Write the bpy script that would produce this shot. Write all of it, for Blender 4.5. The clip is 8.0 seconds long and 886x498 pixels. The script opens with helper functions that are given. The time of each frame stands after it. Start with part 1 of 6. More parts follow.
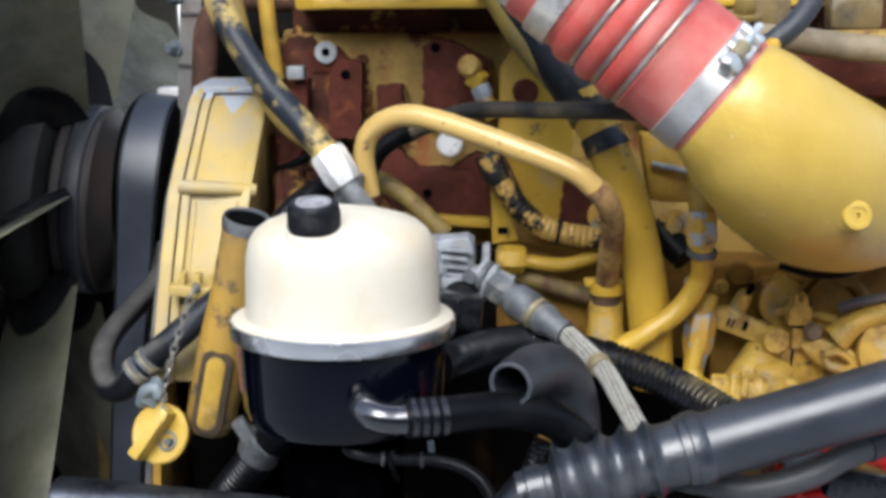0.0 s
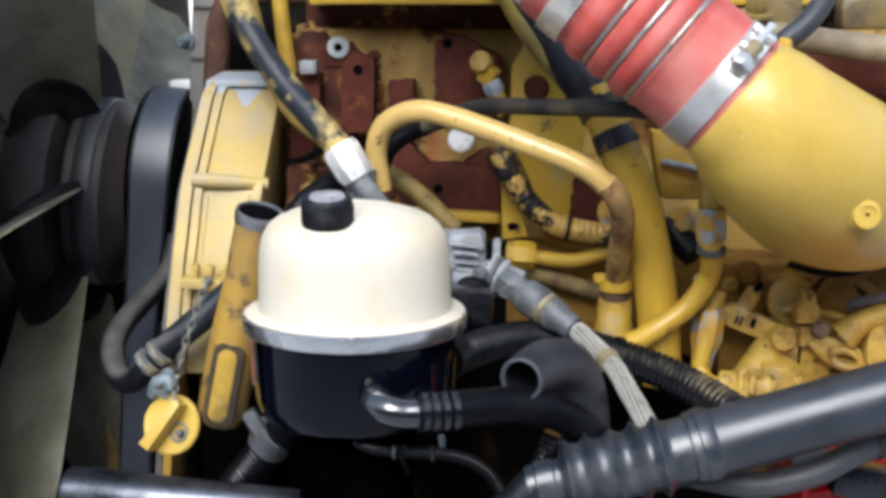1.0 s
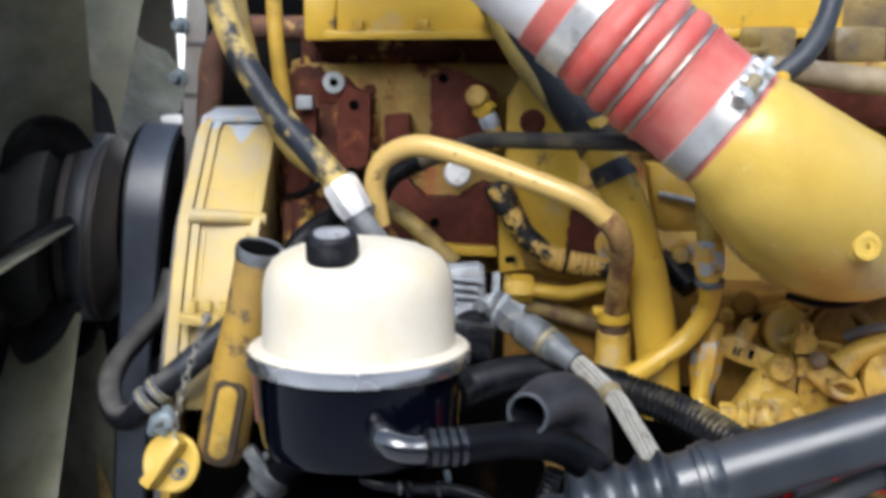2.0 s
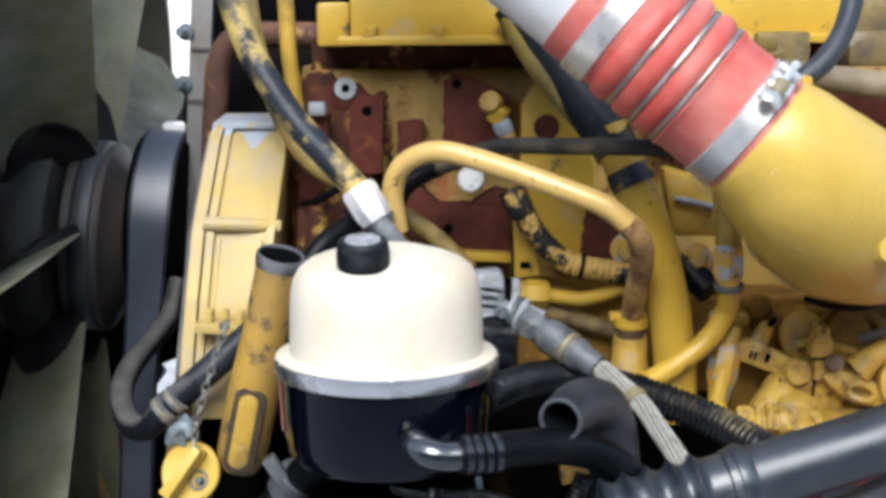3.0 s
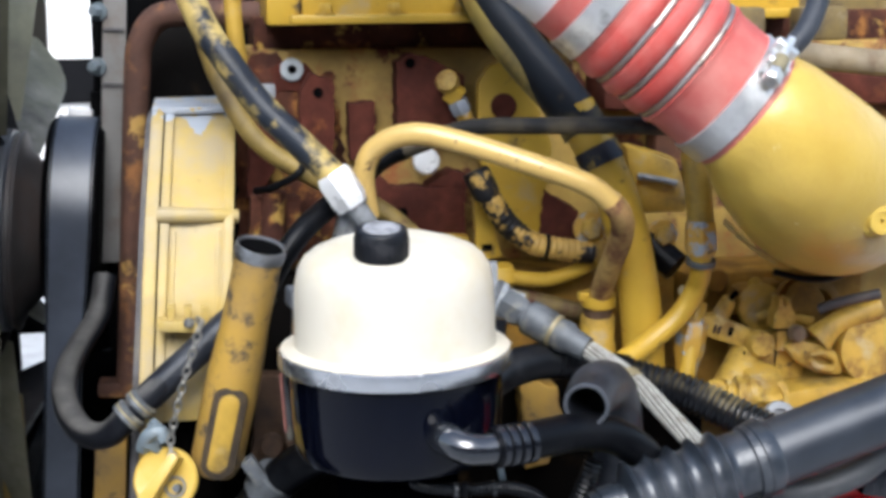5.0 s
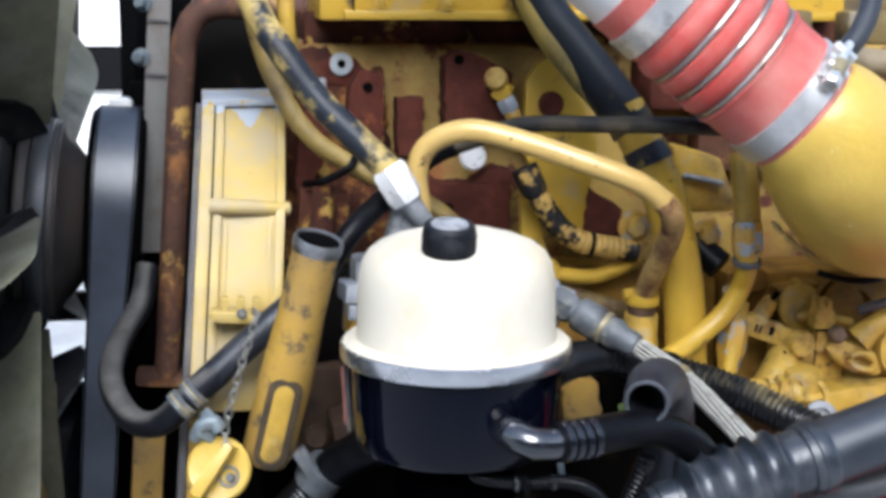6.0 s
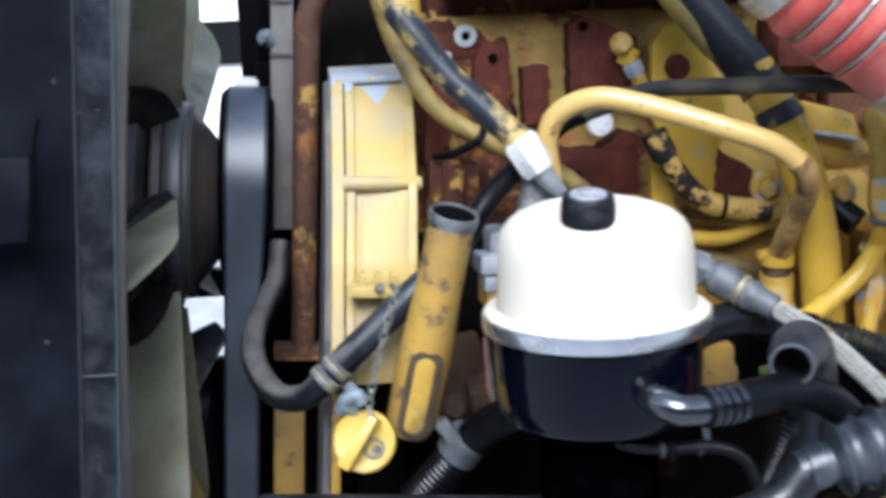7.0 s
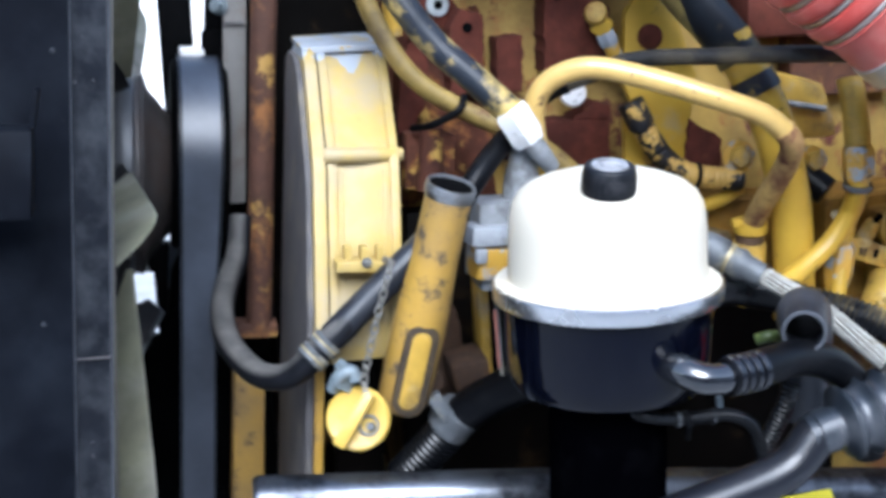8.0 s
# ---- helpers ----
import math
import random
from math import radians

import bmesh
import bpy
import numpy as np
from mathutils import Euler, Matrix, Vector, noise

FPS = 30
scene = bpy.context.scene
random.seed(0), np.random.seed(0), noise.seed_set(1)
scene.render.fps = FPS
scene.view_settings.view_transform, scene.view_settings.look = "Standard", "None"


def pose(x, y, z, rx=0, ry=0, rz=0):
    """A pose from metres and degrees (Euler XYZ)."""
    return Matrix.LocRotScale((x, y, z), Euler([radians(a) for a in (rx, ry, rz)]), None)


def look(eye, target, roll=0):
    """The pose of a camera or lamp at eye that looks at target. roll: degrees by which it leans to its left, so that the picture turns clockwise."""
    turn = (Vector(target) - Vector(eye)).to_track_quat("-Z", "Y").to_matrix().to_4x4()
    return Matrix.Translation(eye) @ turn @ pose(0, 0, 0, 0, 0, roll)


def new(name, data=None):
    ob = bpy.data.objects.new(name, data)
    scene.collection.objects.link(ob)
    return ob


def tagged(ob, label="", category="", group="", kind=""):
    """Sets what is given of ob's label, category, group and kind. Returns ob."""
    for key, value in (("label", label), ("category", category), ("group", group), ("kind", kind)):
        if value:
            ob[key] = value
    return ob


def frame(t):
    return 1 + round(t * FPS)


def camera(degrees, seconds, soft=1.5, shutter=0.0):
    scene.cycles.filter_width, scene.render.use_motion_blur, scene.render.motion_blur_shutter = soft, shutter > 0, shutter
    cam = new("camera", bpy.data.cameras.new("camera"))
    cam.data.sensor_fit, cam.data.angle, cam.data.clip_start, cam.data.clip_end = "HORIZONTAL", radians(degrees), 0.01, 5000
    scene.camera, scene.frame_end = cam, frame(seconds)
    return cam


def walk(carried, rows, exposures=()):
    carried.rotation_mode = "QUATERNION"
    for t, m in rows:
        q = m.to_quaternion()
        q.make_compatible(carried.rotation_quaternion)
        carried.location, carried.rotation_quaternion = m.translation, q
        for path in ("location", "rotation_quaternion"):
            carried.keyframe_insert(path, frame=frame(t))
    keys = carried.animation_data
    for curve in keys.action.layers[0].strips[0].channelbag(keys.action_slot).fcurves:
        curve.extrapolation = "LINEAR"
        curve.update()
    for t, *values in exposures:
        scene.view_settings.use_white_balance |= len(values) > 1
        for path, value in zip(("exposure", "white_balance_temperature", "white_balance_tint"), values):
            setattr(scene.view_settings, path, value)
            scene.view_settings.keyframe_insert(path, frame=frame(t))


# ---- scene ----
cam = camera(36.0, 8.0, soft=3.8, shutter=0.5)
PATH = [
    (0, (0.108, -0.968, 1.455), (0.038, 0.997, 1.088), -0.4),
    (0.3, (0.106, -0.97, 1.457), (0.035, 0.994, 1.087), -0.1),
    (0.5, (0.106, -0.971, 1.457), (0.032, 0.993, 1.087), -0.3),
    (0.7, (0.106, -0.975, 1.455), (0.026, 0.99, 1.088), -0.0),
    (1, (0.102, -0.975, 1.458), (0.027, 0.988, 1.081), 0.1),
    (1.2, (0.102, -0.976, 1.457), (0.032, 0.986, 1.077), 0.2),
    (1.3, (0.098, -0.977, 1.458), (0.038, 0.986, 1.079), -0.0),
    (1.4, (0.097, -0.976, 1.459), (0.045, 0.988, 1.082), 0.3),
    (1.5, (0.096, -0.976, 1.459), (0.053, 0.99, 1.095), 0.0),
    (1.6, (0.094, -0.977, 1.461), (0.059, 0.99, 1.101), 0.1),
    (1.7, (0.09, -0.978, 1.462), (0.063, 0.991, 1.11), 0.3),
    (1.8, (0.087, -0.977, 1.461), (0.06, 0.993, 1.12), 0.2),
    (1.9, (0.086, -0.975, 1.468), (0.052, 0.994, 1.119), 0.2),
    (2, (0.081, -0.976, 1.462), (0.043, 0.995, 1.128), -0.2),
    (2.2, (0.065, -0.982, 1.464), (0.033, 0.992, 1.145), -1.0),
    (3.3, (0.02, -0.958, 1.461), (0.051, 1.014, 1.126), -0.4),
    (3.4, (0.015, -0.951, 1.466), (0.045, 1.018, 1.118), -0.7),
    (3.5, (0.022, -0.951, 1.461), (0.033, 1.019, 1.119), -1.2),
    (3.7, (0.026, -0.953, 1.452), (0.035, 1.021, 1.129), -1.0),
    (3.9, (0.027, -0.948, 1.46), (0.026, 1.02, 1.108), -0.9),
    (4, (0.028, -0.947, 1.462), (0.008, 1.019, 1.1), -1.1),
    (4.1, (0.018, -0.943, 1.46), (-0.003, 1.023, 1.096), -0.8),
    (4.2, (0.009, -0.94, 1.455), (-0.017, 1.028, 1.097), -0.9),
    (4.3, (-0.002, -0.936, 1.454), (-0.023, 1.03, 1.09), -0.8),
    (4.4, (-0.015, -0.93, 1.458), (-0.021, 1.034, 1.079), -0.7),
    (4.5, (-0.032, -0.926, 1.455), (0.025, 1.038, 1.082), -1.2),
    (4.6, (-0.055, -0.924, 1.459), (0.083, 1.035, 1.082), -1.2),
    (4.7, (-0.074, -0.925, 1.461), (0.151, 1.03, 1.102), -1.8),
    (5.8, (-0.182, -0.923, 1.468), (0.227, 0.998, 1.094), 0.6),
    (5.9, (-0.182, -0.924, 1.466), (0.194, 1.006, 1.1), 0.2),
    (6, (-0.176, -0.925, 1.467), (0.171, 1.009, 1.097), 0.4),
    (6.1, (-0.169, -0.928, 1.47), (0.168, 1.007, 1.09), 0.2),
    (6.2, (-0.168, -0.929, 1.469), (0.169, 1.006, 1.088), -0.8),
    (6.3, (-0.163, -0.929, 1.47), (0.125, 1.009, 1.068), -1.2),
    (6.4, (-0.162, -0.93, 1.473), (0.074, 1.014, 1.064), -1.9),
    (6.5, (-0.158, -0.932, 1.471), (0.007, 1.019, 1.063), -2.6),
    (6.6, (-0.161, -0.936, 1.468), (-0.024, 1.017, 1.059), -2.5),
    (6.7, (-0.165, -0.937, 1.467), (-0.031, 1.014, 1.051), -2.3),
    (6.8, (-0.172, -0.938, 1.469), (-0.031, 1.013, 1.049), -2.3),
    (6.9, (-0.18, -0.937, 1.471), (-0.012, 1.011, 1.048), -1.9),
    (7, (-0.199, -0.929, 1.477), (-0.009, 1.016, 1.054), -2.6),
    (7.1, (-0.217, -0.926, 1.475), (-0.027, 1.021, 1.059), -2.9),
    (7.2, (-0.236, -0.921, 1.475), (-0.048, 1.026, 1.061), -3.7),
    (7.3, (-0.255, -0.916, 1.47), (-0.059, 1.032, 1.066), -4.2),
    (7.4, (-0.268, -0.915, 1.47), (-0.021, 1.027, 1.06), -3.9),
    (7.5, (-0.281, -0.911, 1.472), (0.008, 1.021, 1.044), -3.8),
    (7.6, (-0.29, -0.905, 1.476), (0.035, 1.015, 1.023), -3.6),
    (7.7, (-0.296, -0.903, 1.475), (0.046, 1.013, 1.014), -3.6),
    (7.8, (-0.299, -0.901, 1.476), (0.053, 1.013, 1.014), -2.8),
    (7.9, (-0.306, -0.898, 1.475), (0.078, 1.01, 1.014), -2.8),
    (8, (-0.31, -0.894, 1.479), (0.096, 1.006, 1.006), -1.9),
]
walk(cam, [(t, look(eye, target, roll)) for t, eye, target, roll in PATH], [(0, 1.01, 5950, 9), (4.5, 1.13, 5900, 9), (6.0, 1.14, 5700, 9), (8, 1.47, 5330, 9)])

# ---- light ----
world = bpy.data.worlds.new("world")
scene.world = world
world.use_nodes = True
wn = world.node_tree
sky = wn.nodes.new("ShaderNodeTexSky")
sky.sky_type = "NISHITA"
sky.sun_disc = False
sky.sun_elevation, sky.sun_rotation = radians(44), radians(188)
sky.air_density, sky.dust_density, sky.ozone_density = 1.2, 3.0, 1.0
haze = wn.nodes.new("ShaderNodeMix")
haze.data_type = "RGBA"
haze.inputs[0].default_value = 0.3
grey = wn.nodes.new("ShaderNodeRGBToBW")
wn.links.new(sky.outputs[0], grey.inputs[0])
wn.links.new(sky.outputs[0], haze.inputs[6])
wn.links.new(grey.outputs[0], haze.inputs[7])
wn.links.new(haze.outputs[2], wn.nodes["Background"].inputs[0])
wn.nodes["Background"].inputs[1].default_value = 0.15

sun = bpy.data.lights.new("sun", "SUN")
sun.energy, sun.angle, sun.color = 1.75, radians(40), (1.0, 0.97, 0.93)
new("sun", sun).matrix_world = look((-0.6, -4.0, 3.9), (0, 0, 0))

# ---- materials ----
def mat(name, base, rough=0.5, metal=0.0, vary=0.25, scale=60.0, stains=(), bump=0.15, bump_scale=300.0, coat=0.0, spec=0.5, settled=False):
    """A worn surface: base colour with fine and broad variation; stains: (colour, scale, amount, edge, roughness), settled: only on upper sides."""
    m = bpy.data.materials.new(name)
    m.use_nodes = True
    t = m.node_tree
    b = t.nodes["Principled BSDF"]
    co = t.nodes.new("ShaderNodeTexCoord")

    def noise_at(sc, detail=5.0, rough_=0.6):
        n = t.nodes.new("ShaderNodeTexNoise")
        n.inputs["Scale"].default_value, n.inputs["Detail"].default_value, n.inputs["Roughness"].default_value = sc, detail, rough_
        t.links.new(co.outputs["Object"], n.inputs["Vector"])
        return n.outputs["Fac"]

    def ranged(sock, lo, hi, a, c):
        r = t.nodes.new("ShaderNodeMapRange")
        r.inputs[1].default_value, r.inputs[2].default_value, r.inputs[3].default_value, r.inputs[4].default_value = lo, hi, a, c
        t.links.new(sock, r.inputs[0])
        return r.outputs[0]

    def mix(fac, a, c):
        x = t.nodes.new("ShaderNodeMix")
        x.data_type = "RGBA"
        t.links.new(fac, x.inputs[0])
        for s, v in ((x.inputs[6], a), (x.inputs[7], c)):
            if isinstance(v, tuple):
                s.default_value = (*v, 1)
            else:
                t.links.new(v, s)
        return x.outputs[2]

    dark = tuple(v * (1 - vary) for v in base)
    light = tuple(min(1, v * (1 + vary * 0.6)) for v in base)
    col = mix(ranged(noise_at(scale), 0.3, 0.7, 0, 1), dark, light)
    col = mix(ranged(noise_at(scale * 0.17, 3), 0.35, 0.75, 0, 0.5), col, dark)
    gloss = None
    for colour, sc, amount, edge, rough2 in stains:
        fac = ranged(noise_at(sc, 6, 0.65), 1 - amount - edge, 1 - amount + edge, 0, 1)
        if settled:
            geo, sep, up = t.nodes.new("ShaderNodeNewGeometry"), t.nodes.new("ShaderNodeSeparateXYZ"), t.nodes.new("ShaderNodeMath")
            up.operation = "MULTIPLY"
            t.links.new(geo.outputs["Normal"], sep.inputs[0])
            t.links.new(fac, up.inputs[0])
            t.links.new(ranged(sep.outputs[2], 0.25, 0.7, 0, 1), up.inputs[1])
            fac = up.outputs[0]
        col = mix(fac, col, colour)
        k = t.nodes.new("ShaderNodeMix")
        t.links.new(fac, k.inputs[0])
        if gloss is None:
            k.inputs[2].default_value = rough
        else:
            t.links.new(gloss, k.inputs[2])
        k.inputs[3].default_value = rough2
        gloss = k.outputs[0]
    t.links.new(col, b.inputs["Base Color"])
    if gloss is not None:
        t.links.new(gloss, b.inputs["Roughness"])
    else:
        t.links.new(ranged(noise_at(scale * 0.6), 0.3, 0.7, max(0, rough - 0.1), min(1, rough + 0.1)), b.inputs["Roughness"])
    b.inputs["Metallic"].default_value = metal
    b.inputs["Coat Weight"].default_value = coat
    b.inputs["Coat Roughness"].default_value = 0.15
    b.inputs["Specular IOR Level"].default_value = spec
    if bump:
        bp = t.nodes.new("ShaderNodeBump")
        bp.inputs["Strength"].default_value, bp.inputs["Distance"].default_value = bump, 0.002
        t.links.new(noise_at(bump_scale, 4), bp.inputs["Height"])
        t.links.new(bp.outputs[0], b.inputs["Normal"])
    return m


RUST = (0.10, 0.028, 0.018)
ORANGE_RUST = (0.28, 0.10, 0.03)
DUST = (0.33, 0.29, 0.22)
GRIME = (0.06, 0.045, 0.03)
brown_web = mat("rusty_brown_casting", (0.075, 0.04, 0.02), 0.75, vary=0.35, scale=40, stains=[((0.02, 0.013, 0.01), 26, 0.42, 0.1, 0.8)], bump=0.3)
yellow = mat("yellow_paint", (0.49, 0.31, 0.032), 0.38, vary=0.14, scale=25, stains=[(GRIME, 45, 0.34, 0.06, 0.7), (DUST, 18, 0.31, 0.1, 0.8)], bump=0.12)
yellow_cover = mat("yellow_paint_pale", (0.43, 0.31, 0.085), 0.42, vary=0.1, scale=20, stains=[(DUST, 14, 0.40, 0.14, 0.8), (GRIME, 70, 0.29, 0.04, 0.7)], bump=0.1)
yellow_cast = mat("yellow_cast_paint", (0.515, 0.352, 0.062), 0.38, vary=0.08, scale=14, stains=[((0.41, 0.26, 0.038), 9, 0.38, 0.14, 0.42), ((0.72, 0.60, 0.36), 75, 0.29, 0.02, 0.6), (GRIME, 95, 0.25, 0.03, 0.7)], bump=0.7, bump_scale=62, coat=0.15)
# dusty paint; the brown blotches also stand in for shadows between pump parts
yellow_dust_shade = mat("yellow_paint_dust_and_shade", (0.49, 0.318, 0.05), 0.45, vary=0.25, scale=34, stains=[((0.46, 0.38, 0.21), 30, 0.37, 0.06, 0.7), ((0.23, 0.132, 0.03), 48, 0.44, 0.07, 0.8), (GRIME, 80, 0.35, 0.05, 0.7)], bump=0.35)
# oil grime whose dark blotches make up for missing contact shadows
amber_grime_shade = mat("amber_oil_grime_and_shade", (0.29, 0.155, 0.020), 0.6, vary=0.35, scale=26, stains=[((0.11, 0.052, 0.012), 16, 0.46, 0.12, 0.65), ((0.38, 0.235, 0.05), 40, 0.35, 0.08, 0.7)], bump=0.3, spec=0.25)
yellow_dirty = mat("yellow_paint_dirty", (0.50, 0.315, 0.042), 0.5, vary=0.3, scale=30, stains=[(GRIME, 22, 0.37, 0.12, 0.8), (DUST, 30, 0.34, 0.1, 0.9)], bump=0.3)
yellow_tube = mat("yellow_tube_scuffed", (0.45, 0.27, 0.042), 0.45, vary=0.3, scale=24, stains=[((0.15, 0.10, 0.045), 12, 0.49, 0.12, 0.7), (GRIME, 48, 0.40, 0.05, 0.7)], bump=0.2)
yellow_rusty = mat("yellow_paint_rusty", (0.42, 0.275, 0.055), 0.55, vary=0.3, scale=26, stains=[((0.24, 0.15, 0.04), 14, 0.46, 0.10, 0.8), (ORANGE_RUST, 22, 0.38, 0.06, 0.85), (RUST, 17, 0.43, 0.03, 0.9)], bump=0.4)
rust_mottled = mat("rust_with_paint_left", (0.095, 0.034, 0.02), 0.85, vary=0.4, scale=60, stains=[((0.035, 0.014, 0.011), 18, 0.44, 0.10, 0.9), ((0.27, 0.12, 0.03), 30, 0.40, 0.06, 0.85), ((0.40, 0.255, 0.06), 26, 0.395, 0.03, 0.6)], bump=0.5, spec=0.2)
yellow_pipe = mat("yellow_pipe_paint", (0.56, 0.38, 0.115), 0.3, vary=0.14, scale=22, stains=[(ORANGE_RUST, 30, 0.34, 0.06, 0.8), ((0.09, 0.045, 0.025), 65, 0.36, 0.03, 0.8)], bump=0.1, spec=0.7)
pipe_rusted = mat("pipe_rust_streaks", (0.54, 0.36, 0.12), 0.5, vary=0.2, scale=40, stains=[((0.17, 0.075, 0.035), 24, 0.46, 0.1, 0.8), (RUST, 45, 0.36, 0.05, 0.85)], bump=0.2)
rust = mat("red_brown_rust", RUST, 0.88, vary=0.4, scale=70, stains=[(ORANGE_RUST, 28, 0.33, 0.05, 0.9), ((0.045, 0.014, 0.011), 14, 0.40, 0.10, 0.9), ((0.40, 0.25, 0.06), 85, 0.265, 0.02, 0.6)], bump=0.5, bump_scale=500, spec=0.2)
rust_tube = mat("rusted_tube", (0.115, 0.046, 0.023), 0.8, vary=0.4, scale=60, stains=[((0.40, 0.21, 0.06), 20, 0.42, 0.05, 0.7), ((0.05, 0.02, 0.015), 34, 0.42, 0.05, 0.85)], bump=0.5)
rubber = mat("black_rubber", (0.002, 0.0023, 0.0034), 0.38, vary=0.3, scale=50, stains=[((0.006, 0.0063, 0.0073), 25, 0.38, 0.12, 0.6)], bump=0.12, spec=0.14)
rubber_grey = mat("dusty_grey_rubber", (0.016, 0.019, 0.026), 0.38, vary=0.3, scale=40, stains=[((0.036, 0.039, 0.046), 26, 0.42, 0.12, 0.62)], bump=0.15)
rubber_dusty = mat("dust_topped_rubber", (0.010, 0.011, 0.0145), 0.4, vary=0.3, scale=40, stains=[((0.115, 0.110, 0.102), 22, 0.58, 0.2, 0.75)], bump=0.15, spec=0.25, settled=True)
boot_rubber = mat("ribbed_boot_rubber", (0.019, 0.024, 0.032), 0.30, vary=0.3, scale=40, stains=[((0.07, 0.074, 0.082), 24, 0.40, 0.1, 0.5), ((0.10, 0.075, 0.05), 60, 0.27, 0.04, 0.8)], bump=0.15, spec=0.75)
grey_vinyl = mat("grey_vinyl_hose", (0.055, 0.058, 0.062), 0.5, vary=0.25, scale=30, stains=[((0.10, 0.10, 0.098), 24, 0.38, 0.1, 0.7)], bump=0.15)
shaft_paint = mat("dusty_satin_black_paint", (0.016, 0.020, 0.027), 0.28, vary=0.3, scale=30, stains=[((0.032, 0.037, 0.046), 14, 0.44, 0.16, 0.42)], bump=0.08, spec=0.7)
# black paint cut to almost zero, holds the shade under the can too
shade_black = mat("matt_black_paint_shade", (0.0005, 0.0005, 0.0009), 0.8, vary=0.3, scale=30, stains=[((0.002, 0.002, 0.0026), 20, 0.36, 0.1, 0.6)], bump=0.05, spec=0.0)
polished_black = mat("black_plated_steel", (0.16, 0.173, 0.198), 0.30, 0.9, vary=0.3, scale=24, stains=[((0.020, 0.022, 0.027), 22, 0.47, 0.10, 0.45)], bump=0.08)
plated_dark = mat("gloss_black_plating", (0.010, 0.011, 0.014), 0.16, vary=0.5, scale=50, stains=[((0.05, 0.055, 0.06), 40, 0.36, 0.06, 0.4)], bump=0.12, bump_scale=220, coat=1.0, spec=0.8)
rubber_over = mat("rubber_with_overspray", (0.016, 0.020, 0.028), 0.45, vary=0.3, scale=50, stains=[((0.10, 0.085, 0.045), 18, 0.42, 0.10, 0.55), ((0.42, 0.31, 0.10), 12, 0.535, 0.035, 0.6)], bump=0.1, spec=0.3)
sleeve_over = mat("sleeve_painted_over", (0.52, 0.33, 0.08), 0.5, vary=0.2, scale=50, stains=[((0.008, 0.008, 0.010), 30, 0.49, 0.02, 0.5)], bump=0.2)
sleeve_soft = mat("hose_sleeve_half_painted", (0.40, 0.29, 0.065), 0.5, vary=0.25, scale=30, stains=[((0.016, 0.020, 0.026), 13, 0.45, 0.14, 0.5)], bump=0.15)
conduit = mat("black_conduit", (0.0025, 0.003, 0.0042), 0.33, vary=0.2, scale=60, stains=[((0.014, 0.014, 0.016), 30, 0.36, 0.08, 0.6)], bump=0.05, spec=0.4)
conduit_over = mat("conduit_with_overspray", (0.004, 0.0045, 0.006), 0.33, vary=0.2, scale=60, stains=[((0.25, 0.19, 0.075), 24, 0.45, 0.10, 0.6)], bump=0.05, settled=True)
gloss_black = mat("gloss_black_paint", (0.0016, 0.0021, 0.0056), 0.06, vary=0.2, scale=40, stains=[((0.006, 0.0065, 0.011), 30, 0.34, 0.1, 0.20)], bump=0.03, spec=0.30)
satin_black = mat("satin_black_paint", (0.004, 0.0045, 0.007), 0.24, vary=0.25, scale=30, stains=[((0.014, 0.0145, 0.017), 22, 0.36, 0.12, 0.5)], bump=0.05, coat=0.45)
frame_black = mat("scuffed_black_paint", (0.0040, 0.0050, 0.0080), 0.5, vary=0.35, scale=25, stains=[((0.0095, 0.0115, 0.016), 18, 0.42, 0.16, 0.6), ((0.05, 0.052, 0.058), 190, 0.25, 0.03, 0.8)], bump=0.1, spec=0.06)
frame_strip = mat("worn_black_edge_strip", (0.012, 0.0135, 0.018), 0.5, vary=0.3, scale=35, stains=[((0.040, 0.043, 0.049), 40, 0.46, 0.14, 0.6), ((0.14, 0.14, 0.145), 170, 0.30, 0.03, 0.8)], bump=0.1, spec=0.1)
worn_edge = mat("worn_grey_edge", (0.055, 0.06, 0.07), 0.5, vary=0.3, scale=40, stains=[((0.02, 0.022, 0.026), 40, 0.40, 0.1, 0.6)], bump=0.1)
belt_mat = mat("black_belt", (0.050, 0.060, 0.082), 0.40, vary=0.45, scale=14, stains=[((0.024, 0.029, 0.040), 9, 0.42, 0.12, 0.36)], bump=0.05, spec=0.7)
root_black = mat("mottled_near_black", (0.010, 0.010, 0.011), 0.55, vary=0.5, scale=16, stains=[((0.06, 0.058, 0.054), 12, 0.38, 0.16, 0.7)], bump=0.15, spec=0.25)
pulley_brown = mat("browned_pulley_steel", (0.064, 0.057, 0.054), 0.55, 0.2, vary=0.35, scale=24, stains=[((0.070, 0.048, 0.038), 14, 0.42, 0.14, 0.7)], bump=0.12)
pulley_mat = mat("worn_pulley_steel", (0.080, 0.084, 0.092), 0.42, 0.3, vary=0.35, scale=24, stains=[((0.075, 0.06, 0.053), 12, 0.40, 0.14, 0.6)], bump=0.12)
dome_mat = mat("cream_plastic", (0.605, 0.558, 0.452), 0.4, vary=0.04, scale=12, stains=[((0.54, 0.45, 0.285), 16, 0.34, 0.14, 0.5)], bump=0.03)
cap_top_mat = mat("dusty_cap_top", (0.30, 0.30, 0.31), 0.5, vary=0.4, scale=120, stains=[((0.08, 0.08, 0.085), 70, 0.42, 0.08, 0.6)], bump=0.15)
cap_black = mat("dusty_black_cap", (0.006, 0.0065, 0.009), 0.45, vary=0.3, scale=60, stains=[((0.035, 0.035, 0.038), 60, 0.36, 0.08, 0.7)], bump=0.1, spec=0.3)
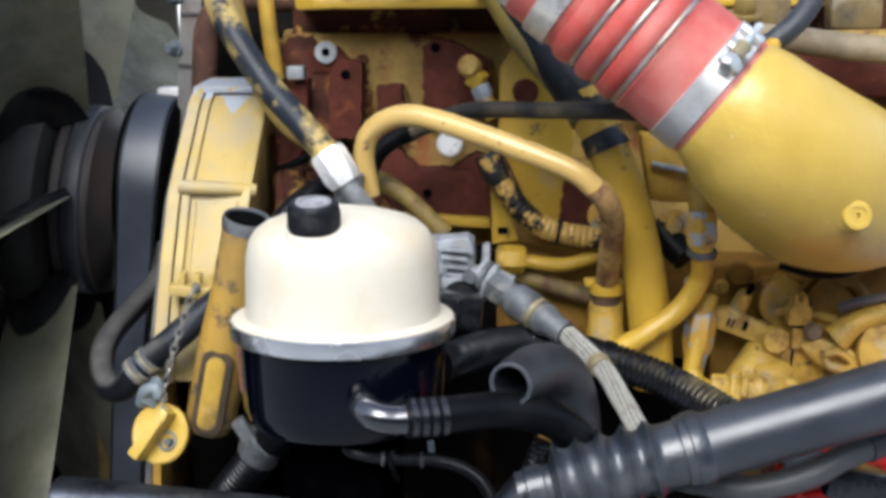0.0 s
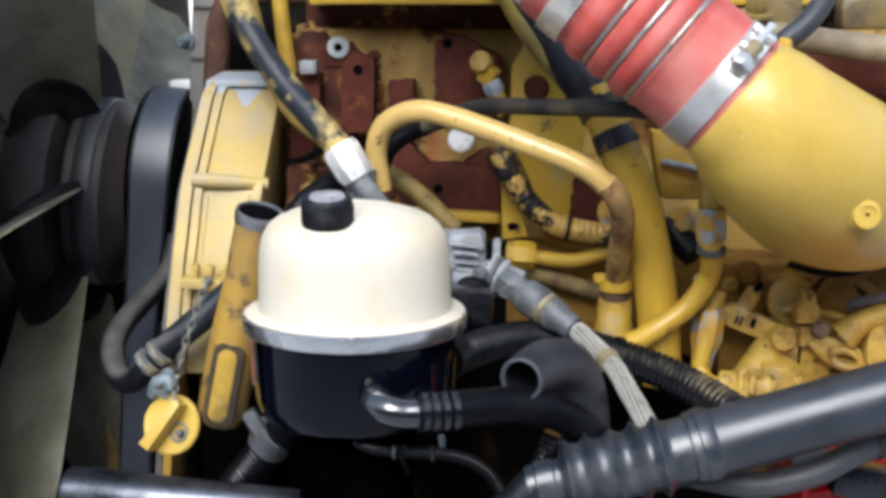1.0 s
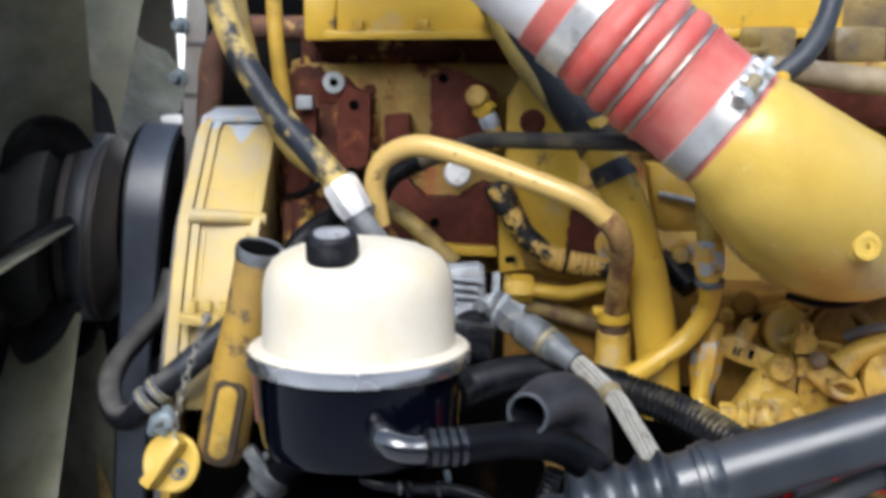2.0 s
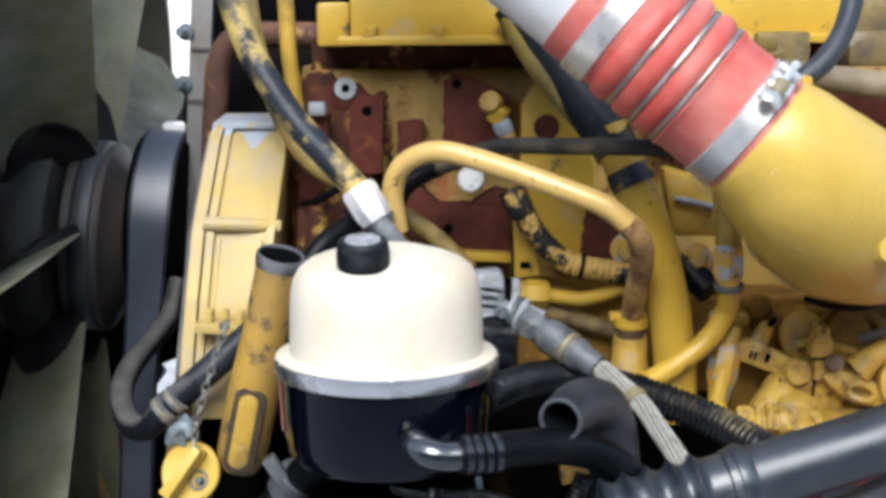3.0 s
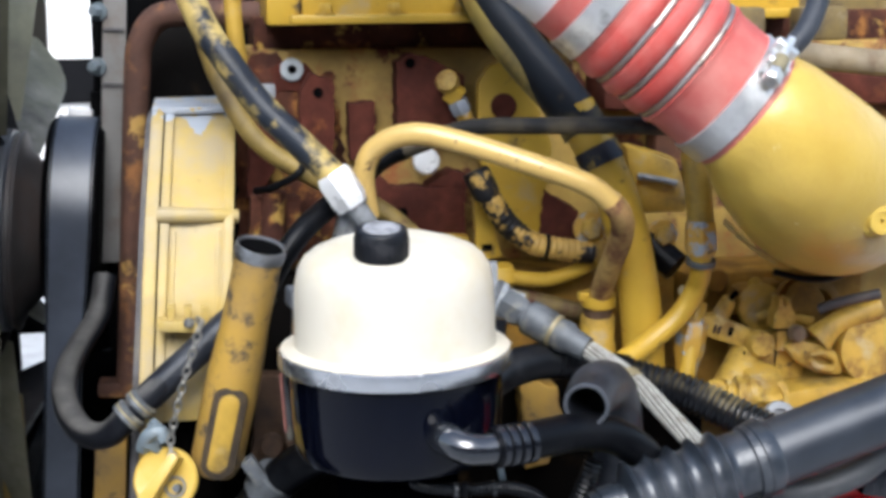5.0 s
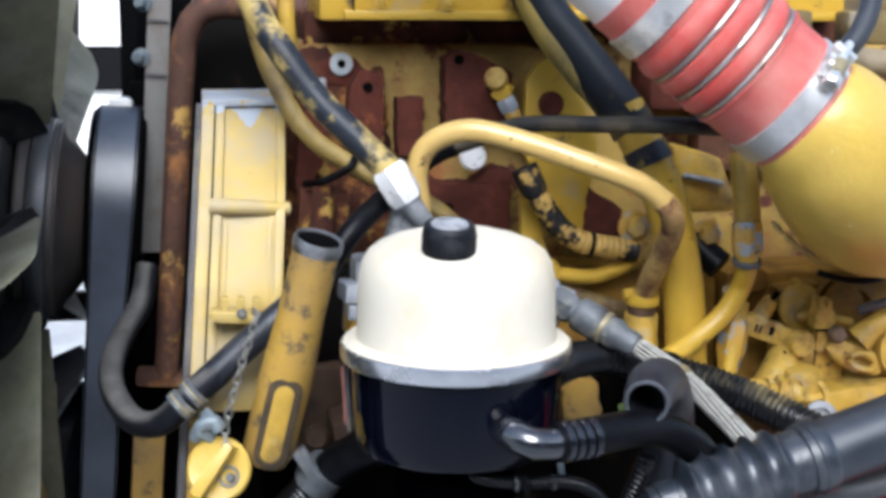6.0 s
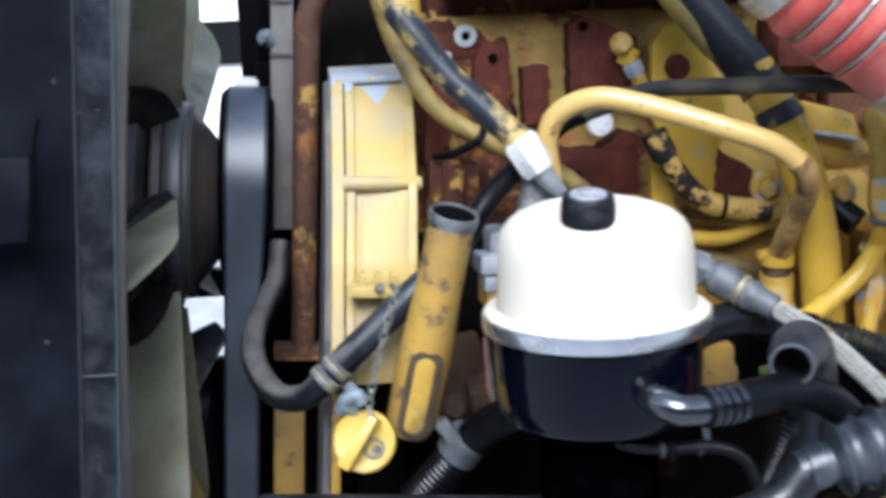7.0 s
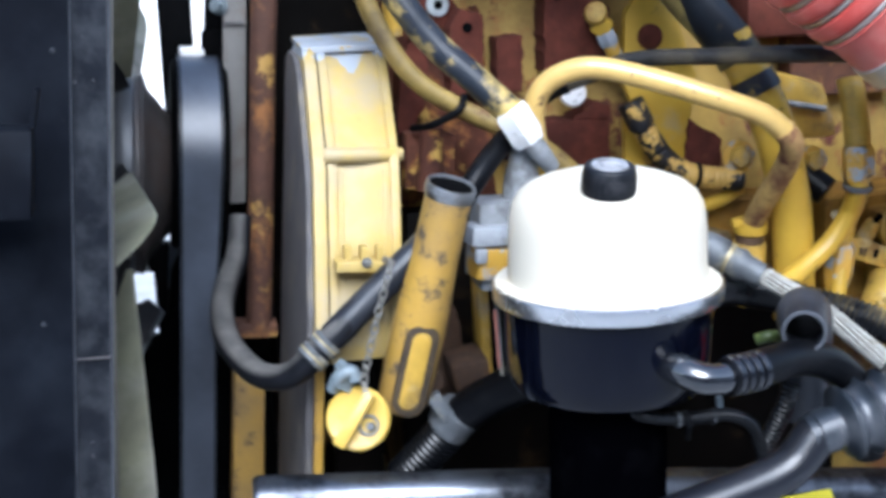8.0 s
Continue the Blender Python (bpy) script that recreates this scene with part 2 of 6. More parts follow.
vacuum_rubber = mat("brown_dusted_rubber", (0.020, 0.019, 0.018), 0.5, vary=0.35, scale=40, stains=[((0.085, 0.070, 0.045), 26, 0.46, 0.12, 0.75)], bump=0.15, spec=0.25)
alu = mat("machined_aluminium", (0.80, 0.805, 0.81), 0.24, 0.95, vary=0.12, scale=60, stains=[((0.50, 0.50, 0.495), 34, 0.38, 0.12, 0.40)], bump=0.05)
alu_dull = mat("dull_cast_aluminium", (0.25, 0.262, 0.275), 0.6, 0.2, vary=0.3, scale=60, stains=[((0.07, 0.07, 0.07), 34, 0.42, 0.08, 0.8), ((0.42, 0.43, 0.44), 80, 0.28, 0.05, 0.6)], bump=0.3)
zinc = mat("bright_plated_steel", (0.86, 0.86, 0.85), 0.3, 0.3, vary=0.05, scale=60, bump=0.04)
washer_grey = mat("dull_plated_washer", (0.42, 0.46, 0.48), 0.4, 0.2, vary=0.12, scale=80, bump=0.05)
hook_grey = mat("weathered_zinc", (0.17, 0.205, 0.225), 0.5, 0.2, vary=0.25, scale=70, stains=[((0.30, 0.30, 0.28), 50, 0.34, 0.08, 0.6)], bump=0.1)
steel = mat("clamp_steel", (0.74, 0.74, 0.72), 0.36, 0.75, vary=0.2, scale=80, stains=[((0.32, 0.31, 0.29), 40, 0.38, 0.08, 0.5)], bump=0.15)
mouth_steel = mat("oily_bare_steel", (0.36, 0.37, 0.38), 0.32, 0.8, vary=0.3, scale=60, stains=[((0.10, 0.09, 0.08), 40, 0.42, 0.08, 0.5)], bump=0.15)
hoop_steel = mat("dull_hoop_steel", (0.44, 0.41, 0.37), 0.42, 0.9, vary=0.3, scale=60, stains=[((0.16, 0.11, 0.08), 40, 0.38, 0.08, 0.7)], bump=0.1)
steel_grey = mat("grey_steel_hose_fitting", (0.115, 0.125, 0.135), 0.5, 0.2, vary=0.4, scale=60, stains=[((0.26, 0.24, 0.18), 40, 0.40, 0.08, 0.8), ((0.03, 0.03, 0.03), 30, 0.42, 0.08, 0.7)], bump=0.4)
red_silicone = mat("red_silicone", (0.46, 0.058, 0.046), 0.5, vary=0.14, scale=25, stains=[((0.55, 0.23, 0.19), 9, 0.47, 0.16, 0.75), ((0.20, 0.05, 0.04), 45, 0.30, 0.06, 0.7)], bump=0.14)
red_paint = mat("red_plastic", (0.62, 0.015, 0.012), 0.35, vary=0.15, scale=30, bump=0.05)
charge_alu = mat("pale_alloy_pipe", (0.74, 0.74, 0.75), 0.5, 0.35, vary=0.08, scale=40, bump=0.08)
blade_mat = mat("fan_blade_olive", (0.245, 0.240, 0.155), 0.5, vary=0.3, scale=9, stains=[((0.055, 0.050, 0.042), 5, 0.44, 0.16, 0.7), ((0.32, 0.31, 0.27), 8, 0.38, 0.14, 0.7)], bump=0.08)
hub_dusty = mat("dusty_fan_hub", (0.052, 0.049, 0.043), 0.6, vary=0.4, scale=14, stains=[((0.014, 0.014, 0.014), 10, 0.45, 0.14, 0.7)], bump=0.15)
shroud_grey = mat("dusty_shroud_plastic", (0.14, 0.13, 0.11), 0.7, vary=0.25, scale=8, stains=[((0.09, 0.082, 0.07), 9, 0.40, 0.14, 0.8)], bump=0.1)
# iron taken to near-black: the deep shade of the bay is in its colour
shade_iron = mat("shade_iron", (0.0015, 0.0015, 0.0018), 0.7, 0.0, vary=0.35, scale=40, bump=0.2, spec=0.04)
# oil-brown casting darkened to near-black, shade between the hoses painted in
oily = mat("oily_casting_in_shade", (0.0022, 0.0016, 0.0013), 0.5, vary=0.4, scale=30, stains=[((0.03, 0.018, 0.007), 16, 0.33, 0.1, 0.7)], bump=0.3, spec=0.06)
blue_grey = mat("bare_primer_grey", (0.30, 0.33, 0.37), 0.5, 0.1, vary=0.15, scale=60, bump=0.1)
label_yellow = mat("yellow_sticker", (0.75, 0.65, 0.03), 0.4, vary=0.05, scale=40, bump=0)
green_mat = mat("green_cable_sheath", (0.055, 0.08, 0.018), 0.5, vary=0.2, bump=0.1)
# dull red that paints a reflection on the can's edge
reflection_red = mat("red_reflection_tint", (0.22, 0.085, 0.065), 0.55, vary=0.25, bump=0.1)
ground_mat = mat("grey_concrete", (0.375, 0.38, 0.385), 0.9, vary=0.3, scale=6, stains=[((0.25, 0.255, 0.26), 0.7, 0.45, 0.2, 0.95)], bump=0.5, bump_scale=40)
wall_white = mat("white_wall_paint", (0.82, 0.80, 0.76), 0.7, vary=0.06, scale=1.5, bump=0.1, bump_scale=20)
pump_cast = mat("pale_machined_casting", (0.34, 0.36, 0.385), 0.5, 0.15, vary=0.25, scale=50, stains=[((0.13, 0.14, 0.15), 30, 0.42, 0.08, 0.6), ((0.40, 0.34, 0.22), 30, 0.33, 0.08, 0.8)], bump=0.4)
sheet_dark = mat("near_black_sheet", (0.008, 0.008, 0.009), 0.7, vary=0.3, scale=1.5, bump=0.1, bump_scale=15, spec=0.05)
wall_dark = mat("blue_grey_shed_cladding", (0.11, 0.125, 0.155), 0.8, vary=0.3, scale=1.2, bump=0.2, bump_scale=15)
bar_grey = mat("weathered_grey_bar", (0.17, 0.165, 0.155), 0.6, 0.1, vary=0.2, scale=20, stains=[((0.12, 0.085, 0.06), 14, 0.40, 0.12, 0.8)], bump=0.2)
case_grey = mat("grimy_grey_casting", (0.085, 0.080, 0.082), 0.65, vary=0.3, scale=30, stains=[((0.16, 0.14, 0.11), 20, 0.38, 0.1, 0.8)], bump=0.3)
chipped = mat("chipped_yellow_fitting", (0.46, 0.27, 0.035), 0.4, vary=0.15, scale=40, stains=[((0.28, 0.32, 0.36), 55, 0.46, 0.03, 0.5), (GRIME, 60, 0.36, 0.05, 0.7)], bump=0.15)
rail_black = mat("rail_black_enamel", (0.008, 0.009, 0.013), 0.34, vary=0.2, scale=30, stains=[((0.04, 0.043, 0.048), 40, 0.36, 0.1, 0.5)], bump=0.1, coat=0.15, spec=0.5)
braid_mat = mat("braided_steel_wire", (0.42, 0.41, 0.365), 0.45, 0.2, vary=0.3, scale=150, stains=[((0.22, 0.20, 0.16), 70, 0.40, 0.08, 0.6)], bump=0.3)
band_torn = mat("torn_band", (0.012, 0.016, 0.026), 0.5, vary=0.3, scale=40, stains=[((0.40, 0.26, 0.035), 34, 0.42, 0.05, 0.5)], bump=0.2)
pipe_orange = mat("rusted_pipe_with_paint", (0.085, 0.038, 0.024), 0.8, vary=0.4, scale=30, stains=[((0.25, 0.11, 0.035), 24, 0.42, 0.08, 0.85), ((0.40, 0.24, 0.06), 20, 0.40, 0.04, 0.6)], bump=0.3)
braid_core = mat("dusty_hose_core", (0.16, 0.15, 0.125), 0.6, vary=0.3, scale=60, bump=0.1)
joint_rubber = mat("blue_black_rubber", (0.009, 0.012, 0.017), 0.5, vary=0.3, scale=30, stains=[((0.17, 0.13, 0.04), 9, 0.38, 0.10, 0.6)], bump=0.15, spec=0.3)
mani_grimy = mat("grimy_dark_yellow_paint", (0.21, 0.145, 0.04), 0.6, vary=0.3, scale=26, stains=[(GRIME, 18, 0.44, 0.12, 0.8), (DUST, 24, 0.36, 0.1, 0.9)], bump=0.3)
mani_dusty = mat("dusty_brown_pipe", (0.22, 0.17, 0.10), 0.65, vary=0.25, scale=30, stains=[((0.10, 0.06, 0.035), 22, 0.42, 0.12, 0.8), (DUST, 16, 0.40, 0.12, 0.9)], bump=0.25)
yellow_drab = mat("drab_yellow_pipe", (0.31, 0.215, 0.055), 0.5, vary=0.3, scale=30, stains=[((0.10, 0.07, 0.03), 20, 0.46, 0.12, 0.7), (RUST, 40, 0.36, 0.05, 0.85)], bump=0.2)
brass = mat("tarnished_brass_clip", (0.30, 0.25, 0.14), 0.5, 0.3, vary=0.3, scale=60, bump=0.1)
chain_mat = mat("dull_chain_steel", (0.30, 0.29, 0.26), 0.45, 0.7, vary=0.3, scale=100, bump=0.1)

def flaked(name, paint, bare, line_z, notch_x, notch_w, notch_h, origin):
    """Paint with a ragged flaked edge: bare metal above line_z and down a notch."""
    m = paint.copy()
    m.name = name
    t = m.node_tree
    b = t.nodes["Principled BSDF"]
    co = [n for n in t.nodes if n.type == "TEX_COORD"][0]
    sep = t.nodes.new("ShaderNodeSeparateXYZ")
    t.links.new(co.outputs["Object"], sep.inputs[0])

    def op(kind, a, c):
        n = t.nodes.new("ShaderNodeMath")
        n.operation = kind
        for s, v in zip(n.inputs, (a, c)):
            if isinstance(v, (int, float)):
                s.default_value = v
            else:
                t.links.new(v, s)
        return n.outputs[0]

    ragged = t.nodes.new("ShaderNodeTexNoise")
    ragged.inputs["Scale"].default_value, ragged.inputs["Detail"].default_value = 130, 5
    t.links.new(co.outputs["Object"], ragged.inputs["Vector"])
    patches = t.nodes.new("ShaderNodeTexNoise")
    patches.inputs["Scale"].default_value, patches.inputs["Detail"].default_value = 60, 3
    t.links.new(co.outputs["Object"], patches.inputs["Vector"])
    off = op("ABSOLUTE", op("SUBTRACT", sep.outputs[0], notch_x - origin[0]), 0)
    notch = op("MULTIPLY", op("MAXIMUM", op("SUBTRACT", 1.0, op("DIVIDE", off, notch_w)), 0.0), notch_h)
    z = op("ADD", op("SUBTRACT", sep.outputs[2], line_z - origin[2]), notch)
    z = op("ADD", z, op("MULTIPLY", op("SUBTRACT", ragged.outputs["Fac"], 0.5), 0.015))
    bare_here = op("GREATER_THAN", z, 0.0)
    keep = op("LESS_THAN", patches.outputs["Fac"], 0.60)
    fac = op("MULTIPLY", bare_here, keep)
    old = b.inputs["Base Color"].links[0].from_socket
    x = t.nodes.new("ShaderNodeMix")
    x.data_type = "RGBA"
    t.links.new(fac, x.inputs[0])
    t.links.new(old, x.inputs[6])
    x.inputs[7].default_value = (*bare, 1)
    t.links.new(x.outputs[2], b.inputs["Base Color"])
    return m


# ---- shaping helpers ----
def part(name, bm, material, parent=None, label="", smooth=38):
    """Links a bmesh, given in world metres, as one mesh under a thing or a part."""
    root = parent
    while root is not None and root.parent is not None:
        root = root.parent
    if root is not None:
        bmesh.ops.translate(bm, verts=bm.verts, vec=-root.location)
    me = bpy.data.meshes.new(name)
    bmesh.ops.recalc_face_normals(bm, faces=bm.faces)
    bm.to_mesh(me)
    bm.free()
    me.materials.append(material)
    me.shade_smooth()
    me.set_sharp_from_angle(angle=radians(smooth))
    ob = new(name, me)
    if parent is not None:
        ob.parent = parent
    if label:
        ob["label"] = label
    return ob


def thing(name, at, label, category, group="", kind=""):
    ob = new(name)
    ob.location = at
    ob.empty_display_size = 0.02
    return tagged(ob, label, category, group, kind)


def curve_points(pts, sub=8):
    """A smooth line through the given points."""
    p = [Vector(q) for q in pts]
    p = [p[0] * 2 - p[1]] + p + [p[-1] * 2 - p[-2]]
    out = []
    for i in range(1, len(p) - 2):
        a, b, c, d = p[i - 1 : i + 3]
        for k in range(sub):
            u = k / sub
            out.append(0.5 * (2 * b + (c - a) * u + (2 * a - 5 * b + 4 * c - d) * u * u + (3 * b - a - 3 * c + d) * u**3))
    return out + [p[-2]]


def even(pts, step):
    """The same line with points at an even step."""
    d = [0.0]
    for a, b in zip(pts, pts[1:]):
        d.append(d[-1] + (b - a).length)
    n = max(2, int(d[-1] / step))
    out, j = [], 0
    for i in range(n + 1):
        s = d[-1] * i / n
        while j < len(d) - 2 and d[j + 1] < s:
            j += 1
        out.append(pts[j].lerp(pts[j + 1], (s - d[j]) / max(1e-9, d[j + 1] - d[j])))
    return out, d[-1]


def rings(bm, line, radii, seg, caps=True, squash=1.0):
    """A skin round a line, one ring a point."""
    t = (line[1] - line[0]).normalized()
    side = t.orthogonal().normalized()
    last = None
    made = []
    for i, c in enumerate(line):
        ahead = (line[min(i + 1, len(line) - 1)] - line[max(i - 1, 0)]).normalized()
        side = (side - ahead * side.dot(ahead)).normalized()
        up = ahead.cross(side)
        ring = [bm.verts.new(c + radii[i] * (side * math.cos(a) + up * math.sin(a) * squash)) for a in (2 * math.pi * k / seg for k in range(seg))]
        if last:
            for k in range(seg):
                bm.faces.new((last[k], last[(k + 1) % seg], ring[(k + 1) % seg], ring[k]))
        last = ring
        made.append(ring)
    if caps:
        bm.faces.new(made[0][::-1])
        bm.faces.new(made[-1])
    return made


def tube(pts, r, seg=18, sub=8, caps=True, bm=None):
    """A round pipe through points; r: one radius, or one for each point."""
    bm = bm or bmesh.new()
    line = curve_points(pts, sub)
    if isinstance(r, (int, float)):
        radii = [r] * len(line)
    else:
        radii = [v.x for v in curve_points([(q, 0, 0) for q in r], sub)]
    rings(bm, line, radii, seg, caps)
    return bm


def ribbed(pts, r, depth, pitch, seg=18, bm=None, sharp=1.0):
    """A corrugated hose through points."""
    bm = bm or bmesh.new()
    line, length = even(curve_points(pts, 10), pitch / 6)
    n = len(line)
    radii = []
    for i in range(n):
        w = 0.5 + 0.5 * math.cos(2 * math.pi * (i / (n - 1) * length) / pitch)
        radii.append(r - depth * (1 - w**sharp))
    rings(bm, line, radii, seg)
    return bm


def aim(at, axis):
    """A frame whose z runs along axis."""
    return Matrix.Translation(at) @ Vector(axis).to_track_quat("Z", "Y").to_matrix().to_4x4()


def lathe(profile, at=(0, 0, 0), axis=(0, 0, 1), seg=32, bm=None, turn=0.0):
    """A turned shape: profile of (radius, height) along axis."""
    bm = bm or bmesh.new()
    m = aim(at, axis)
    last = None
    for r, h in profile:
        if r < 1e-6:
            ring = [bm.verts.new(m @ Vector((0, 0, h)))]
        else:
            ring = [bm.verts.new(m @ Vector((r * math.cos(a), r * math.sin(a), h))) for a in (2 * math.pi * k / seg + turn for k in range(seg))]
        if last:
            for k in range(seg):
                a, b = last[k % len(last)], last[(k + 1) % len(last)]
                c, d = ring[(k + 1) % len(ring)], ring[k % len(ring)]
                face = [v for n, v in enumerate((a, b, c, d)) if v not in (a, b, c, d)[:n]]
                if len(face) > 2:
                    bm.faces.new(face)
        elif len(ring) > 1:
            bm.faces.new(ring[::-1])
        last = ring
    if len(last) > 1:
        bm.faces.new(last)
    return bm


def bevelled(bm, faces, width):
    edges = list({e for f in faces for e in f.edges})
    if width:
        bmesh.ops.bevel(bm, geom=edges, offset=width, segments=2, profile=0.6, affect="EDGES")
    return bm


def box(at, size, turn=(0, 0, 0), bevel=0.002, bm=None):
    bm = bm or bmesh.new()
    m = pose(*at, *turn) @ Matrix.Diagonal((*size, 1))
    made = bmesh.ops.create_cube(bm, size=1, matrix=m)
    return bevelled(bm, {f for v in made["verts"] for f in v.link_faces}, bevel)


def slab(corners, depth, bevel=0.0015, bm=None):
    """A flat plate with the given corners, thickened by the vector depth."""
    bm = bm or bmesh.new()
    a = [bm.verts.new(c) for c in corners]
    b = [bm.verts.new(Vector(c) + Vector(depth)) for c in corners]
    n = len(a)
    faces = [bm.faces.new(a), bm.faces.new(b[::-1])]
    for k in range(n):
        faces.append(bm.faces.new((a[k], b[k], b[(k + 1) % n], a[(k + 1) % n])))
    bmesh.ops.recalc_face_normals(bm, faces=faces)
    return bevelled(bm, faces, bevel)


def ragged(corners, step=0.004, jitter=0.0012, seed=1):
    """The same flat outline with a corroded, uneven edge."""
    rng = random.Random(seed)
    out = []
    for a, b in zip(corners, corners[1:] + corners[:1]):
        a, b = Vector(a), Vector(b)
        n = max(1, int((b - a).length / step))
        side = Vector(((b - a).z, 0, -(b - a).x)).normalized()
        for k in range(n):
            out.append(a.lerp(b, k / n) + side * rng.uniform(-jitter, jitter) * (k > 0))
    return out


def hexagon(at, axis, r, h, bm=None, turn=0.3):
    """A six-sided nut or bolt head with chamfered ends."""
    return lathe([(r * 0.86, 0), (r, h * 0.12), (r, h * 0.82), (r * 0.84, h)], at, axis, 6, bm, turn)


def bolt(at, axis, r, h, bm=None):
    """A washer and a hexagonal head."""
    bm = lathe([(r * 1.5, 0), (r * 1.5, h * 0.22), (r * 1.1, h * 0.24)], at, axis, 20, bm)
    return hexagon(Vector(at) + Vector(axis).normalized() * h * 0.2, axis, r, h, bm)


def along(a, b, f):
    return tuple(Vector(a).lerp(Vector(b), f))

# ---- setting ----
bm = bmesh.new()
bmesh.ops.create_grid(bm, x_segments=8, y_segments=8, size=2500)
tagged(part("ground", bm, ground_mat), "grey concrete yard under and beyond the truck", "ground", kind="structure")

tagged(part("backdrop", box((0.0, 9.0, 2.5), (22.0, 0.3, 5.0), bevel=0), wall_white), "white painted shed wall in sunlight beyond the truck", "wall", kind="structure")
tagged(part("window_1", box((-1.45, 8.83, 0.935), (2.1, 0.05, 0.30), bevel=0), sheet_dark), "dark low window band in the white wall", "window", kind="structure")
# unseen wall, added for what gloss surfaces reflect
tagged(part("wall_south", box((0.0, -7.0, 2.2), (30.0, 0.3, 4.4), bevel=0), wall_dark), "unseen blue-grey wall assumed behind the walk, for reflections", "wall", kind="structure")
# made-up dark panels that give the can its vertical reflection bands
for n, x in enumerate((-9.5, -4.6, -1.5, 1.0, 4.4, 9.0)):
    tagged(part("door_%d" % (n + 1), box((x, -6.82, 1.9), (1.5, 0.06, 3.8), bevel=0), sheet_dark), "unseen dark panel added to reflect as a band in the can", "door", kind="structure")

# ---- engine ----
engine = thing("engine", (0.25, 0.5, 0.72), "large yellow diesel engine, paint worn to rust on its side", "engine")
part("block", box((0.27, 0.546, 1.09), (0.70, 0.428, 0.66), bevel=0.006), yellow_rusty, engine, "yellow engine block with rust showing through")
part("cylinder_head", box((0.27, 0.545, 1.434), (0.70, 0.41, 0.03), bevel=0.003), rust_mottled, engine, "rust-stained joint under the cover")
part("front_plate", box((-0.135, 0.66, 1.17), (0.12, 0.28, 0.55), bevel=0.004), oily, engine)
# added near-black panel, stands for the darkness behind the head
part("rear_panel", box((-0.09, 0.60, 1.50), (0.18, 0.02, 0.44), bevel=0.003), shade_iron, engine)
bm = box((0.11, 0.366, 1.408), (0.40, 0.05, 0.03), bevel=0.004)
part("head_ledge", bm, yellow_rusty, engine, "rust-stained ledge under the valve cover")
# valve cover with its flange and end step
bm = box((0.19, 0.43, 1.468), (0.46, 0.30, 0.045), bevel=0.006)
box((0.19, 0.43, 1.447), (0.48, 0.325, 0.008), bevel=0.002, bm=bm)
box((-0.055, 0.42, 1.462), (0.03, 0.27, 0.04), bevel=0.004, bm=bm)
part("valve_cover", bm, yellow, engine)
for k, x in enumerate((-0.02, 0.04, 0.10)):
    part("cover_bolt", bolt((x, 0.275, 1.451), (0, 0, 1), 0.006, 0.008), yellow_dirty, engine)

# rusty machined pads on the side of the block
def rust_pad(corners, seed, depth=0.036):
    part("rust_pad", slab(ragged(corners, 0.0045, 0.0013, seed), (0, depth, 0), 0.0007), rust, engine, "red-brown rusted pad")


part("rust_patch", slab(ragged([(-0.1000, 0.3285, 1.4150), (-0.0600, 0.3285, 1.4180), (-0.0420, 0.3285, 1.3900), (-0.0100, 0.3285, 1.4000), (0.0000, 0.3285, 1.3100), (0.0060, 0.3285, 1.2200), (-0.1000, 0.3285, 1.2200)], 0.006, 0.0025, 21), (0, 0.006, 0), 0.0005), rust_mottled, engine, "rust with flecks of yellow paint left")
rust_pad([(-0.0678, 0.3265, 1.4024), (-0.0548, 0.3265, 1.4098), (-0.0345, 0.3265, 1.4075), (-0.0267, 0.3265, 1.398), (-0.0267, 0.3265, 1.3818), (-0.0619, 0.3265, 1.3823)], 0, 0.012)
rust_pad([(-0.0330, 0.3000, 1.3990), (-0.0115, 0.3000, 1.3930), (-0.0128, 0.3000, 1.3233), (-0.0424, 0.3000, 1.3234), (-0.0422, 0.3000, 1.3812)], 7)
rust_pad([(0.0021, 0.3030, 1.3719), (0.0258, 0.3030, 1.3728), (0.0249, 0.3030, 1.3215), (0.0020, 0.3030, 1.3205)], 1)
rust_pad([(0.0452, 0.3000, 1.4081), (0.0557, 0.3000, 1.4153), (0.0723, 0.3000, 1.4131), (0.1076, 0.3000, 1.3943), (0.1118, 0.3000, 1.3465), (0.0445, 0.3000, 1.3389)], 2)
rust_pad([(0.0017, 0.3000, 1.3020), (0.0188, 0.3000, 1.3142), (0.0398, 0.3000, 1.2939), (0.1075, 0.3000, 1.2937), (0.1075, 0.3000, 1.2477), (0.0180, 0.3000, 1.2522), (0.0033, 0.3000, 1.2700)], 3)
rust_pad([(0.0716, 0.3000, 1.2938), (0.0954, 0.3000, 1.3086), (0.1075, 0.3000, 1.3054), (0.1064, 0.3000, 1.2916)], 4)
rust_pad([(0.1758, 0.2750, 1.2915), (0.2080, 0.2750, 1.2705), (0.2074, 0.2750, 1.2442), (0.1710, 0.2750, 1.2443)], 5, 0.06)
rust_pad([(-0.0877, 0.3030, 1.3524), (-0.0699, 0.3030, 1.3838), (-0.0621, 0.3030, 1.3785), (-0.0636, 0.3030, 1.3205), (-0.0776, 0.3030, 1.2939), (-0.0928, 0.3030, 1.2886)], 6)
for at in ((0.0572, 0.2990, 1.4071), (-0.0263, 0.2990, 1.3827), (0.0486, 0.2990, 1.2716)):
    part("bolt_hole", lathe([(0.0045, -0.0006), (0.0045, 0.001), (0.0034, 0.0012), (0.003, 0.0004)], at, (0, -1, 0), 16), shade_iron, engine)
